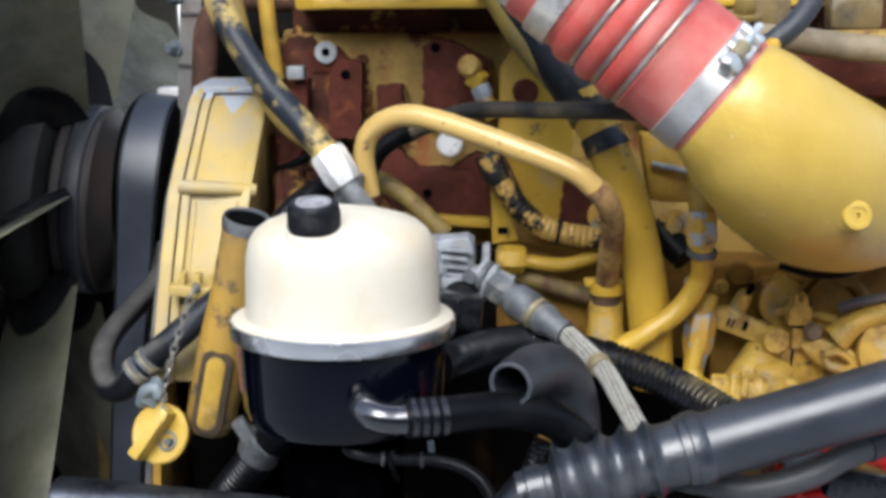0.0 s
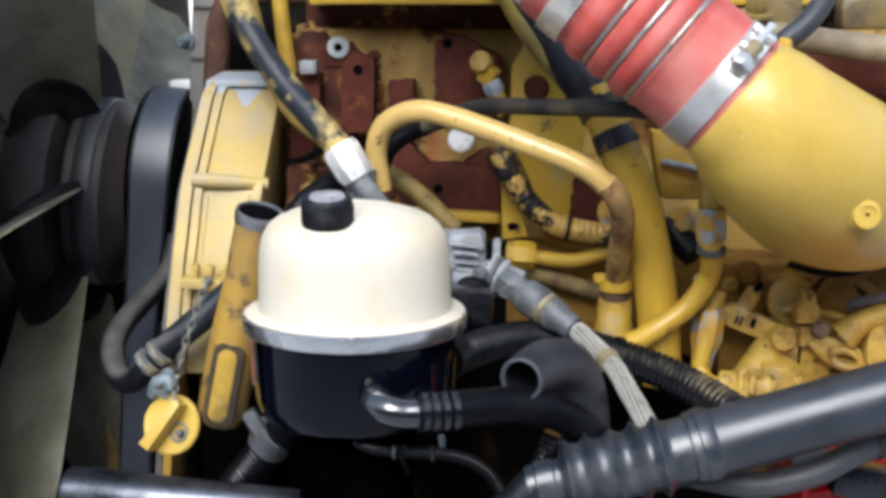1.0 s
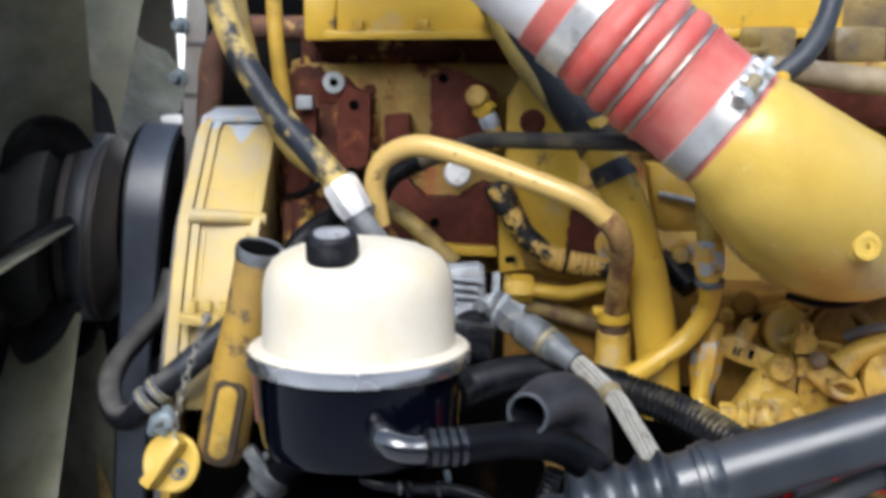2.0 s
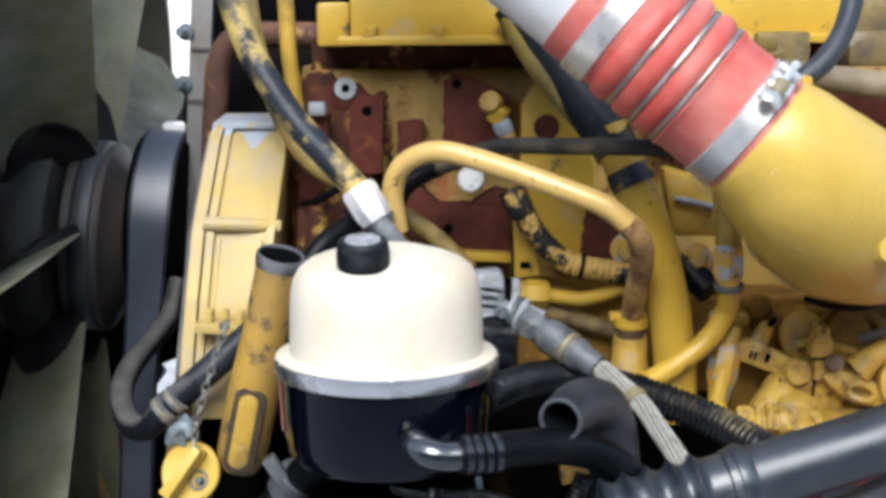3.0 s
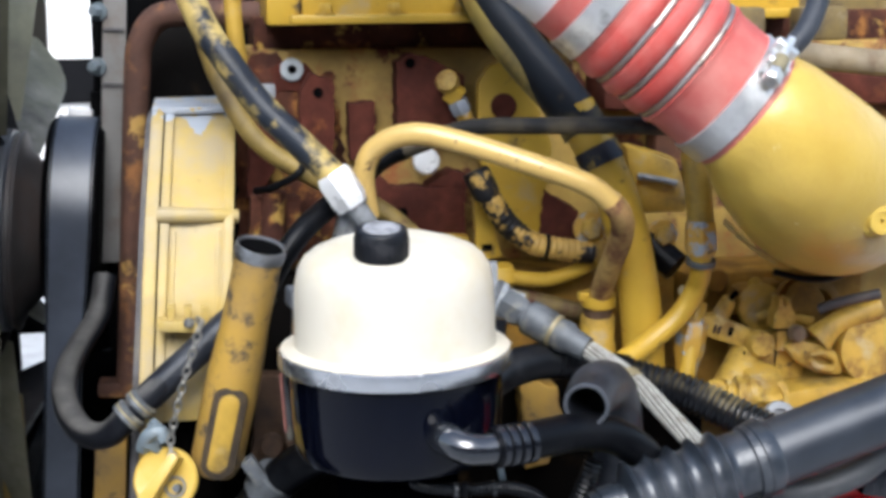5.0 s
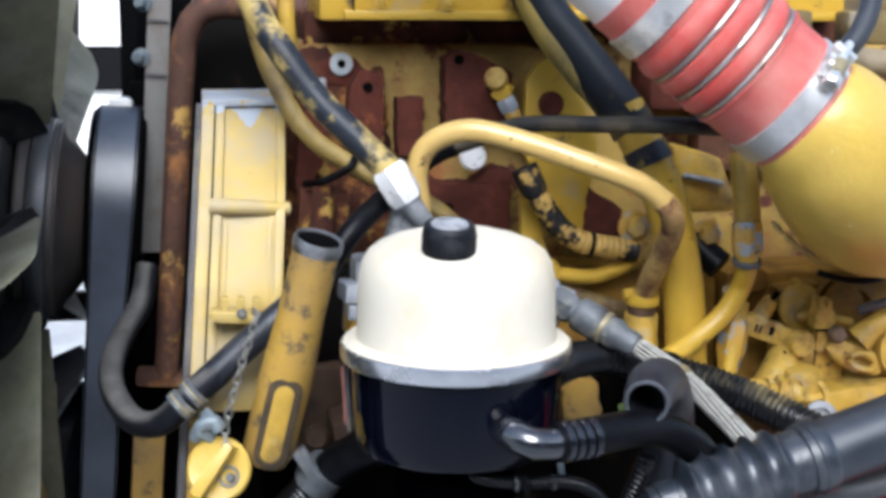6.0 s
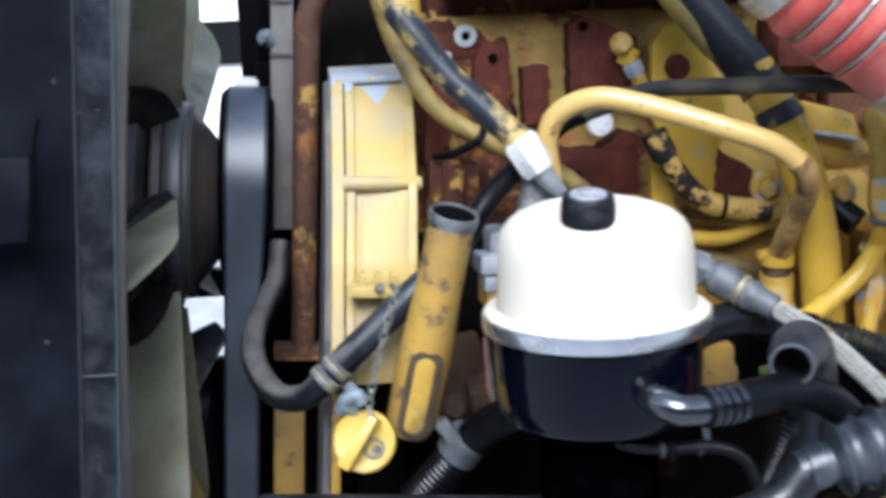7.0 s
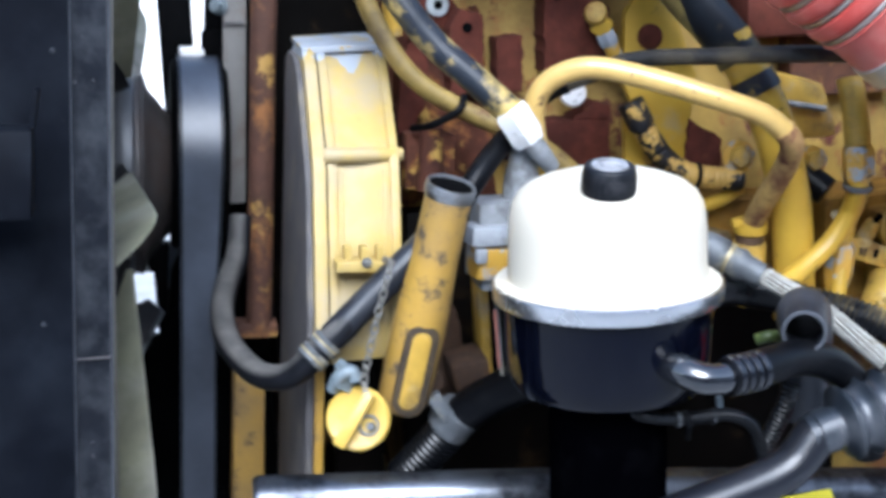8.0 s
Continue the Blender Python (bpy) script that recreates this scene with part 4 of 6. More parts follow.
# fuel pipe with fittings
h, _ = hose("fuel_pipe", [(0.2843, 0.17, 1.3096), (0.285, 0.165, 1.2769), (0.2852, 0.163, 1.2413), (0.2865, 0.176, 1.2158), (0.2709, 0.18, 1.1888), (0.2432, 0.176, 1.1684), (0.2144, 0.165, 1.1545)], 0.0092, yellow, "yellow fuel pipe with primer-grey fittings", "pipe", seg=20)
a, b = Vector((0.2844, 0.164, 1.2762)), Vector((0.2851, 0.163, 1.2456))
part("upper_fitting", hexagon(a, b - a, 0.0142, (b - a).length), chipped, h)
part("ring", lathe([(0.0125, 0), (0.0128, 0.001), (0.0128, 0.004), (0.0125, 0.005)], (0.2852, 0.163, 1.2432), (0, 0.2, -1), 20), steel_grey, h)
part("upper_tube", tube([(0.2829, 0.18, 1.3322), (0.2835, 0.17, 1.3048), (0.2844, 0.164, 1.2762)], 0.0112, 16), yellow_dirty, h)

part("weld_ring", lathe([(0.0092, 0), (0.0101, 0.0008), (0.0101, 0.0030), (0.0092, 0.0038)], (0.2845, 0.1870, 1.2085), Vector((0.2705, 0.1780, 1.1893)) - Vector((0.2829, 0.1600, 1.2193)), 20), brass, h)
h, _ = hose("drain_fitting", [(0.3001, 0.2050, 1.1957), (0.2935, 0.2000, 1.1766), (0.2887, 0.1940, 1.1578), (0.2847, 0.1900, 1.1385), (0.2837, 0.1880, 1.1289), (0.2920, 0.1800, 1.1190), (0.3175, 0.1720, 1.1173)], 0.0075, yellow, "yellow elbow fitting with chipped grey nut", "pipe")
part("nut_body", lathe([(0.009, 0), (0.0135, 0.006), (0.0138, 0.030), (0.0100, 0.042), (0.0085, 0.058)], (0.2933, 0.2000, 1.1827), (-0.14, -0.05, -1), 6), chipped, h)
part("collar", hexagon((0.3105, 0.1740, 1.1177), (1, -0.1, -0.05), 0.0125, 0.02), yellow, h)

# thin rubber hose across the block
h, _ = hose("vacuum_hose", [(0.0014, 0.2250, 1.3036), (0.0102, 0.2240, 1.3197), (0.0269, 0.2220, 1.3318), (0.0548, 0.2100, 1.3437), (0.0894, 0.1900, 1.3579), (0.1454, 0.1500, 1.3615), (0.2022, 0.1150, 1.3633), (0.2479, 0.1250, 1.3600)], 0.0070, vacuum_rubber, "thin dusty black rubber hose across the rusty block")
part("end_sleeve", tube([(0.0010, 0.2250, 1.3020), (0.0102, 0.2240, 1.3197), (0.0269, 0.2220, 1.3318), (0.0400, 0.2165, 1.3374)], 0.0079, 18), rubber, h, "black end sleeve")
# small yellow elbow on its adaptor
ob = thing("elbow_fitting", (0.0957, 0.2800, 1.3508), "small yellow elbow fitting on a grey adaptor", "pipe fitting")
part("head", lathe([(0.0085, 0), (0.0105, 0.002), (0.0105, 0.009), (0.0090, 0.0115), (0.004, 0.0125), (0, 0.0125)], (0.0905, 0.289, 1.3885), (-0.30, -0.85, 0.30), 20), yellow_dust_shade, ob, "dusty yellow rounded head")
part("body", box((0.0955, 0.287, 1.3790), (0.0155, 0.016, 0.0165), (12, 32, -14), 0.0025), yellow, ob)
part("adaptor", hexagon((0.0975, 0.286, 1.3735), (0.42, 0.0, -0.9), 0.0094, 0.013), blue_grey, ob, "bare grey hexagonal adaptor")
part("neck", lathe([(0.0072, 0), (0.0072, 0.012), (0.0085, 0.013), (0.0085, 0.020)], (0.1030, 0.286, 1.3620), (0.42, 0.0, -0.9), 18), chipped, ob)

# sleeve painted over, lower left to right
h, _ = hose("wiring_sleeve", [(0.1075, 0.2360, 1.3094), (0.1135, 0.2360, 1.2968), (0.1246, 0.2370, 1.2789), (0.1398, 0.2400, 1.2605), (0.1643, 0.2420, 1.2457), (0.2126, 0.2440, 1.2371)], 0.0108, sleeve_over, "corrugated sleeve with yellow overspray, tied to the block", ribs=(0.0011, 0.0058))
part("tie", lathe([(0.0120, 0), (0.0122, 0.003)], (0.1668, 0.2420, 1.2447), (1, 0, -0.2), 20), rubber, h)
part("end_joint", tube([(0.1045, 0.2380, 1.3158), (0.1100, 0.2360, 1.3034), (0.1145, 0.2360, 1.2943)], 0.0121, 14, 4), sleeve_over, h)
# nut with short tube
h, _ = hose("oil_pipe", [(0.1136, 0.2500, 1.2184), (0.1392, 0.2490, 1.2165), (0.1700, 0.2500, 1.2131), (0.1958, 0.2530, 1.2177), (0.2191, 0.2580, 1.2262)], 0.0066, yellow, "short yellow oil pipe with a square nut", "pipe")
part("nut", hexagon((0.1177, 0.2480, 1.2188), (1, 0, -0.05), 0.0130, 0.022), yellow, h)
part("lock_ring", lathe([(0.0105, 0), (0.0125, 0.002), (0.0125, 0.006), (0.0105, 0.008)], (0.1126, 0.2490, 1.2186), (1, 0, -0.05), 20), yellow_dirty, h)
# pipe from behind the hose down to the pump
h, _ = hose("breather_pipe", [(-0.1369, 0.3100, 1.4986), (-0.1284, 0.3000, 1.4499), (-0.1126, 0.2900, 1.3963), (-0.0848, 0.2720, 1.3470), (-0.0463, 0.2620, 1.3177), (0.0218, 0.2500, 1.2824), (0.0676, 0.2450, 1.2417)], 0.0086, yellow_drab, "dirty yellow breather pipe down the block", "pipe")
h, _ = hose("straight_pipe", [(-0.0997, 0.3000, 1.4918), (-0.0973, 0.3000, 1.4358), (-0.0915, 0.3050, 1.3785)], 0.0075, yellow_dirty, "thin yellow upright pipe", "pipe")

# braided hydraulic hose
h, _ = hose("braided_hose", [(0.1084, 0.1450, 1.2186), (0.1452, 0.1170, 1.1963), (0.1695, 0.0980, 1.1860), (0.1941, 0.0580, 1.1699), (0.2056, 0.0200, 1.1564), (0.2178, -0.0250, 1.1406)], 0.0062, braid_core, "steel-braided hydraulic hose with grey end fittings", seg=20)
a, b = Vector((0.1093, 0.1440, 1.2179)), Vector((0.1673, 0.1000, 1.1864))
L = (b - a).length
part("swivel_nut", hexagon(a, b - a, 0.0136, 0.020, turn=0.6), steel_grey, h, "worn grey swivel nut")
part("end_fitting", lathe([(0.0110, 0.018), (0.0110, 0.022), (0.0140, 0.024), (0.0148, 0.028), (0.0148, 0.044), (0.0128, 0.047), (0.0128, 0.054), (0.0138, 0.056), (0.0136, L - 0.018), (0.0112, L - 0.014), (0.0104, L)], a, b - a, 24), steel_grey, h, "grey crimped fitting")
for f in (0.060, 0.068, 0.076, 0.084):
    if f < L - 0.02:
        part("crimp_ring", lathe([(0.0138, 0), (0.0145, 0.0015), (0.0145, 0.0040), (0.0138, 0.0055)], a + (b - a).normalized() * f, b - a, 22), steel_grey, h)
part("groove_seal", lathe([(0.0142, 0), (0.0146, 0.0005), (0.0146, 0.0030), (0.0142, 0.0035)], a + (b - a).normalized() * 0.0475, b - a, 22), brass, h, "tan seal ring")
part("crimp_band", lathe([(0.0088, 0), (0.0092, 0.001), (0.0092, 0.008), (0.0088, 0.009)], (0.1911, 0.0650, 1.1725), Vector((0.2056, 0.0200, 1.1564)) - Vector((0.1941, 0.0580, 1.1699)), 20), brass, h, "tarnished brass clip")
for k in range(12):
    pts = []
    line, _ = even(curve_points([(0.1695, 0.0980, 1.1860), (0.1941, 0.0580, 1.1699), (0.2056, 0.0200, 1.1564), (0.2178, -0.0250, 1.1406)]), 0.004)
    t0 = (line[1] - line[0]).normalized()
    s0 = t0.orthogonal().normalized()
    for i, c in enumerate(line):
        tt = (line[min(i + 1, len(line) - 1)] - line[max(i - 1, 0)]).normalized()
        s0 = (s0 - tt * s0.dot(tt)).normalized()
        u0 = tt.cross(s0)
        ang = 2 * math.pi * k / 12 + 0.035 * i
        pts.append(c + 0.0067 * (s0 * math.cos(ang) + u0 * math.sin(ang)))
    bm = bmesh.new()
    rings(bm, pts, [0.00125] * len(pts), 6)
    part("braid_strand", bm, braid_mat, h)

# corrugated conduit
CON = [(0.0655, 0.03, 1.1777), (0.0775, 0.06, 1.1753), (0.1136, 0.1, 1.1762), (0.157, 0.133, 1.169), (0.2097, 0.13, 1.1556), (0.2536, 0.105, 1.1438), (0.3021, 0.065, 1.1241), (0.3424, 0.045, 1.1059)]
h = thing("corrugated_conduit", CON[-1], "black corrugated conduit with yellow overspray", "hose")
part("covered_end", ribbed(CON[:5], 0.0150, 0.0008, 0.0034, seg=20), conduit, h, "finer black sleeve")
part("sheath", ribbed([along(CON[3], CON[4], 0.9)] + CON[4:], 0.0152, 0.0023, 0.0052, seg=20), conduit_over, h)
part("end_lip", tube([along(CON[3], CON[4], 0.82), along(CON[3], CON[4], 1.0)], 0.0156, 20, 2), rubber, h)

# open-ended elbow hose, cut at its mouth
ob = thing("cut_hose_elbow", (0.1962, 0.0100, 1.1045), "grey rubber elbow hose with a split open mouth", "hose")
line = curve_points([(0.122, -0.062, 1.191), (0.1295, -0.045, 1.1912), (0.141, -0.022, 1.190), (0.156, 0.002, 1.183), (0.167, 0.020, 1.163), (0.172, 0.029, 1.135), (0.174, 0.032, 1.09)], 6)
bm = bmesh.new()
outer = rings(bm, line, [0.0156 + 0.0036 * min(1, i / 12) for i in range(len(line))], 28, False)
inner = rings(bm, line[:14], [0.0130 + 0.0034 * min(1, i / 12) for i in range(14)], 28, False)
for k in range(28):
    bm.faces.new((outer[0][k], inner[0][k], inner[0][(k + 1) % 28], outer[0][(k + 1) % 28]))
low = sorted(range(28), key=lambda k: outer[0][k].co.z)
gone = {f for i, n in ((0, 5), (1, 3), (2, 1)) for k in low[:n] for v in (outer[i][k], inner[i][k]) for f in v.link_faces}
bmesh.ops.delete(bm, geom=list(gone), context="FACES")
part("wall", bm, rubber_grey, ob)
lip = [line[0] + (line[0] - line[1]).normalized() * 0.0006]
m = aim(lip[0], line[1] - line[0])
pts = [m @ Vector((0.0143 * math.cos(a), 0.0143 * math.sin(a), 0)) for a in (2 * math.pi * k / 40 for k in range(41))]
pts = [p for p in sorted(pts, key=lambda p: math.atan2((m.inverted() @ p).y, (m.inverted() @ p).x))]
low = min(range(41), key=lambda k: pts[k].z)
pts = pts[low + 3:] + pts[:max(0, low - 2)]
bm = bmesh.new()
rings(bm, pts, [0.0016] * len(pts), 8)
part("cut_edge", bm, worn_edge, ob, "pale cut edge")

# return hose from the can
h, _ = hose("return_hose", [(0.0506, -0.0920, 1.1753), (0.0664, -0.0880, 1.1757), (0.0928, -0.0760, 1.1752), (0.1199, -0.0600, 1.1719), (0.1499, -0.0450, 1.1607), (0.1746, -0.0350, 1.1395), (0.1919, -0.0250, 1.1084), (0.1990, -0.0200, 1.0762)], 0.0130, rubber, "black return hose clamped to a glossy elbow")
part("elbow_fitting", tube([(0.0194, -0.0660, 1.1791), (0.0223, -0.0840, 1.1807), (0.0318, -0.0940, 1.1775), (0.0439, -0.0940, 1.1756), (0.0559, -0.0920, 1.1758)], [0.0098, 0.0108, 0.0108, 0.0105, 0.0105], 20), plated_dark, h, "gloss black elbow")
ax = Vector((0.0814, -0.0820, 1.1758)) - Vector((0.0514, -0.0920, 1.1753))
for at in ((0.0532, -0.0915, 1.1758), (0.0596, -0.0905, 1.1757), (0.0664, -0.0890, 1.1756), (0.0732, -0.0870, 1.1758)):
    part("clamp_band", lathe([(0.0132, 0), (0.0140, 0.0008), (0.0140, 0.0040), (0.0132, 0.0048)], at, ax, 26), satin_black, h)
# thin conduit and cable under the can
h, _ = hose("thin_conduit", [(-0.0029, -0.0200, 1.1402), (0.0098, -0.0450, 1.1359), (0.0367, -0.0550, 1.1345), (0.0723, -0.0500, 1.1313), (0.0980, -0.0350, 1.1138), (0.1143, -0.0200, 1.0823)], 0.0048, conduit, "thin black split conduit under the reservoir", ribs=(0.0009, 0.0028))
part("tie", tube([(0.0372, -0.0600, 1.1412), (0.0386, -0.0600, 1.1309), (0.0421, -0.0500, 1.1169)], 0.002, 8, 4), rubber, h)
for at in ((0.0311, -0.0545, 1.1343), (0.0375, -0.0550, 1.1343), (0.0584, -0.0520, 1.1327)):
    part("tie_band", lathe([(0.0050, 0), (0.0056, 0.0004), (0.0056, 0.0022), (0.0050, 0.0026)], at, (1, 0, 0), 16), grey_vinyl, h)
part("tab", slab([(0.0632, -0.0500, 1.1450), (0.0676, -0.0500, 1.1454), (0.0687, -0.0500, 1.1371), (0.0643, -0.0500, 1.1367)], (0, 0.004, 0), 0.0008), hook_grey, h, "pale clip tab")
h, _ = hose("side_conduit", [(0.1458, -0.0000, 1.1297), (0.1396, 0.0000, 1.1122), (0.1294, 0.0100, 1.0773)], 0.0075, conduit, "black corrugated conduit end", ribs=(0.0015, 0.004))
h, _ = hose("green_cable", [(0.1400, 0.0500, 1.1500), (0.1480, 0.0450, 1.1535), (0.1590, 0.0500, 1.1510)], 0.0048, green_mat, "short end of a green cable")

# looped heater hose
h, _ = hose("heater_hose", [(-0.0803, 0.1700, 1.2326), (-0.1160, 0.1640, 1.2060), (-0.1540, 0.1580, 1.1745), (-0.1905, 0.1540, 1.1430), (-0.2140, 0.1720, 1.1180), (-0.2375, 0.206, 1.111), (-0.256, 0.255, 1.122), (-0.2595, 0.305, 1.134), (-0.252, 0.362, 1.146), (-0.237, 0.405, 1.166), (-0.230, 0.425, 1.20)], 0.0112, rubber_dusty, "dusty grey looped heater hose", seg=22)
ax = (Vector((-0.1905, 0.1540, 1.1430)) - Vector((-0.1540, 0.1580, 1.1745))).normalized()
c0 = Vector((-0.1880, 0.1545, 1.1450))
for k in range(2):
    at = c0 + ax * 0.0135 * (k - 0.6)
    part("clamp_band", lathe([(0.0118, 0), (0.0134, 0.0008), (0.0140, 0.0018), (0.0134, 0.0030), (0.0134, 0.0070), (0.0140, 0.0082), (0.0134, 0.0094), (0.0118, 0.0100)], at, ax, 26), steel_grey, h, "steel worm clamp")
    part("clamp_trim", lathe([(0.0135, 0.004), (0.0138, 0.0043), (0.0138, 0.0058), (0.0135, 0.0061)], at, ax, 24), brass, h)
part("clamp_screw", hexagon(c0 + Vector((0.010, -0.013, -0.010)), (0.6, -0.5, -0.5), 0.0052, 0.012), hook_grey, h, "clamp screw head")
part("stiff_end", tube([tuple(c0 - ax * 0.010), tuple(c0 - ax * 0.04), (-0.1160, 0.1640, 1.2060), (-0.0827, 0.1700, 1.2310)], 0.0122, 20), rubber_grey, h, "stiff dusty hose end")
hook = part("hook", tube([(-0.1850, 0.1260, 1.1190), (-0.1800, 0.1190, 1.1310), (-0.1710, 0.1180, 1.1345), (-0.1670, 0.1170, 1.1270)], 0.0058, 12), hook_grey, h, "grey clip")
part("hook_plate", box((-0.1755, 0.1220, 1.1265), (0.016, 0.008, 0.017), (0, 35, 20), 0.002), hook_grey, hook)

# hose with a clamp low beside the pedestal
h, _ = hose("lower_hose", [(-0.0205, 0.0700, 1.1316), (-0.0475, 0.1000, 1.1138), (-0.0761, 0.1300, 1.0859), (-0.1073, 0.1500, 1.0437), (-0.1547, 0.1700, 0.9707)], 0.0165, rubber, "black lower hose with a grey clamp")
lower_ax = (Vector((-0.1073, 0.1500, 1.0437)) - Vector((-0.0761, 0.1300, 1.0859))).normalized()
lower_clamp = part("clamp_band", lathe([(0.0170, 0), (0.0188, 0.001), (0.0192, 0.003), (0.0186, 0.006), (0.0186, 0.017), (0.0194, 0.020), (0.0188, 0.022), (0.0170, 0.023)], Vector((-0.0790, 0.1315, 1.0870)), lower_ax, 28), steel_grey, h, "broad grey clamp")
part("clamp_ear", box((-0.0985, 0.1240, 1.0950), (0.012, 0.010, 0.026), (0, -32, 0), 0.002), steel_grey, lower_clamp)
part("ribbed_end", ribbed([tuple(Vector((-0.0910, 0.1390, 1.0680)) + lower_ax * d) for d in (0.0, 0.03, 0.06)], 0.0174, 0.0016, 0.0050, seg=22), conduit, h)
h, _ = hose("dark_hose", [(-0.0889, 0.1300, 1.2332), (-0.0696, 0.1350, 1.2656), (-0.0518, 0.1450, 1.2858), (-0.0267, 0.1750, 1.3005)], 0.0092, rubber, "black hose behind the filler tube")

# ---- intake: red boot, clamps, elbow ----
CL = Vector((0.272, 0.060, 1.384))
BA = Vector((-0.767, 0.125, 0.631)).normalized()
boot = thing("intake_boot", tuple(CL), "red silicone intake boot with steel hoops and clamps", "intake boot")
prof = [(0.0515, -0.012), (0.0520, 0.0), (0.0520, 0.040), (0.0530, 0.043), (0.0545, 0.0465)]
h0 = 0.0485
for k in range(3):
    prof += [(0.0500, h0), (0.0500, h0 + 0.003), (0.0540, h0 + 0.0065), (0.0552, h0 + 0.0115), (0.0540, h0 + 0.0180)]
    h0 += 0.021
prof += [(0.0515, h0), (0.0515, 0.157)]
part("sleeve", lathe(prof, CL, BA, 56), red_silicone, boot, "red silicone sleeve")
for k in range(3):
    c = CL + BA * (0.0500 + 0.021 * k)
    bm = bmesh.new()
    m = aim(c, BA)
    pts = [m @ Vector((0.0512 * math.cos(a), 0.0512 * math.sin(a), 0)) for a in (2 * math.pi * i / 48 for i in range(49))]
    rings(bm, pts, [0.0024] * 49, 8, False)
    part("hoop", bm, hoop_steel, boot, "dull steel hoop")


def band(at, facing):
    c = part("clamp", lathe([(0.0522, 0), (0.0538, 0.001), (0.0538, 0.020), (0.0522, 0.021)], at, BA, 56), steel, boot, "steel T-bolt clamp")
    rad = Vector(facing)
    rad = (rad - BA * rad.dot(BA)).normalized()
    tan = BA.cross(rad)
    mid = Vector(at) + BA * 0.010
    p0, p1 = mid + rad * 0.0590 - tan * 0.026, mid + rad * 0.0590 + tan * 0.024
    part("screw", tube([p0, p1], 0.0032, 12, 2), steel, c)
    part("screw_nut", hexagon(p0, p1 - p0, 0.0068, 0.012), steel, c)
    part("spring", tube([p0 + (p1 - p0) * 0.24, p0 + (p1 - p0) * 0.52], 0.0060, 14, 2), brass, c, "tan spacer sleeve")
    for f in (-0.006, 0.014):
        q = mid + rad * 0.0570 + tan * f
        part("trunnion", lathe([(0.0044, -0.009), (0.0048, -0.008), (0.0048, 0.008), (0.0044, 0.009)], q, BA, 14), steel, c)
    part("bridge", slab([mid + rad * 0.0546 + tan * u + BA * v for u, v in ((-0.02, -0.009), (0.02, -0.009), (0.02, 0.009), (-0.02, 0.009))], tuple(rad * 0.0015), 0), steel, c)


band(CL - BA * 0.006, (0.55, -0.85, 0.35))
band(CL + BA * 0.118, (0.2, -0.3, 0.9))
pipe = thing("charge_pipe", tuple(CL + BA * 0.2), "pale alloy charge air pipe", "intake pipe")
part("pipe", lathe([(0.0480, 0.12), (0.0485, 0.148), (0.0500, 0.149), (0.0500, 0.40)], CL, BA, 48), charge_alu, pipe)

elbow = thing("intake_elbow", (0.3937, 0.1500, 1.2319), "large yellow cast intake elbow with a bolt boss", "intake elbow")
part("casting", tube([tuple(CL + BA * 0.004), tuple(CL - BA * 0.012), tuple(CL - BA * 0.03), (0.320, 0.064, 1.342), (0.353, 0.090, 1.318), (0.392, 0.130, 1.300), (0.437, 0.175, 1.286), (0.485, 0.230, 1.274), (0.54, 0.29, 1.262)], [0.0495, 0.052, 0.0580, 0.0650, 0.0700, 0.0690, 0.0580, 0.053, 0.051], 40, 8), yellow_cast, elbow)
bs = Vector((0.3743, 0.0280, 1.2938))
boss = part("boss", lathe([(0.0150, -0.04), (0.0132, 0.0), (0.0112, 0.002), (0.0112, 0.006), (0.0102, 0.0075), (0.0070, 0.0078), (0.0066, 0.0066), (0.0020, 0.0066), (0.0018, 0.003)], bs, (0.10, -0.98, 0.12), 32), yellow_cast, elbow, "ringed bolt boss")
part("rim", tube([(0.3494, 0.1600, 1.2299), (0.3754, 0.1500, 1.2242), (0.4032, 0.1500, 1.2252), (0.4425, 0.1600, 1.2385)], 0.003, 10), rubber, elbow, "thin black edging")
seam, _ = even(curve_points([(0.2901, 0.1250, 1.2817), (0.3056, 0.1220, 1.2663), (0.3213, 0.1200, 1.2536), (0.3340, 0.1180, 1.2456)]), 0.0022)
rng = random.Random(5)
bm = bmesh.new()
rings(bm, seam, [0.0011 + 0.0016 * rng.random() for _ in seam], 8)
part("casting_seam", bm, yellow_cover, elbow, "rough pale casting seam")
part("peg", lathe([(0.006, 0), (0.006, 0.012), (0.004, 0.016), (0, 0.016)], (0.3166, 0.0700, 1.4054), (0.2, -0.1, 1), 6), yellow, elbow)

h, _ = hose("upper_hose", [(0.3133, 0.1100, 1.4074), (0.3254, 0.1000, 1.4178), (0.3439, 0.1050, 1.4328), (0.3619, 0.1200, 1.4566), (0.3754, 0.1400, 1.4900), (0.3855, 0.1600, 1.5221)], 0.0088, rubber_grey, "grey rubber hose above the elbow")

# ---- steering shaft with its boot ----
shaft = thing("steering_shaft", (0.1436, -0.0600, 1.1169), "black steering shaft with a ribbed rubber boot", "steering shaft")
A, B = Vector((0.2488, -0.0560, 1.1420)), Vector((0.3825, -0.0440, 1.1784))
d = (B - A).normalized()
part("tube", tube([A - d * 0.01, A + d * 0.08, B, B + d * 0.35], 0.0240, 30, 4), shaft_paint, shaft, "satin black tube")
part("collar", lathe([(0.0250, 0), (0.0272, 0.002), (0.0275, 0.010), (0.0255, 0.013)], A - d * 0.004, d, 36), boot_rubber, shaft)
C0 = Vector((0.1275, -0.0610, 1.1120))
line, length = even([C0, A], 0.0010)
CRESTS = (0.245, 0.375, 0.510, 0.640, 0.765)
radii = []
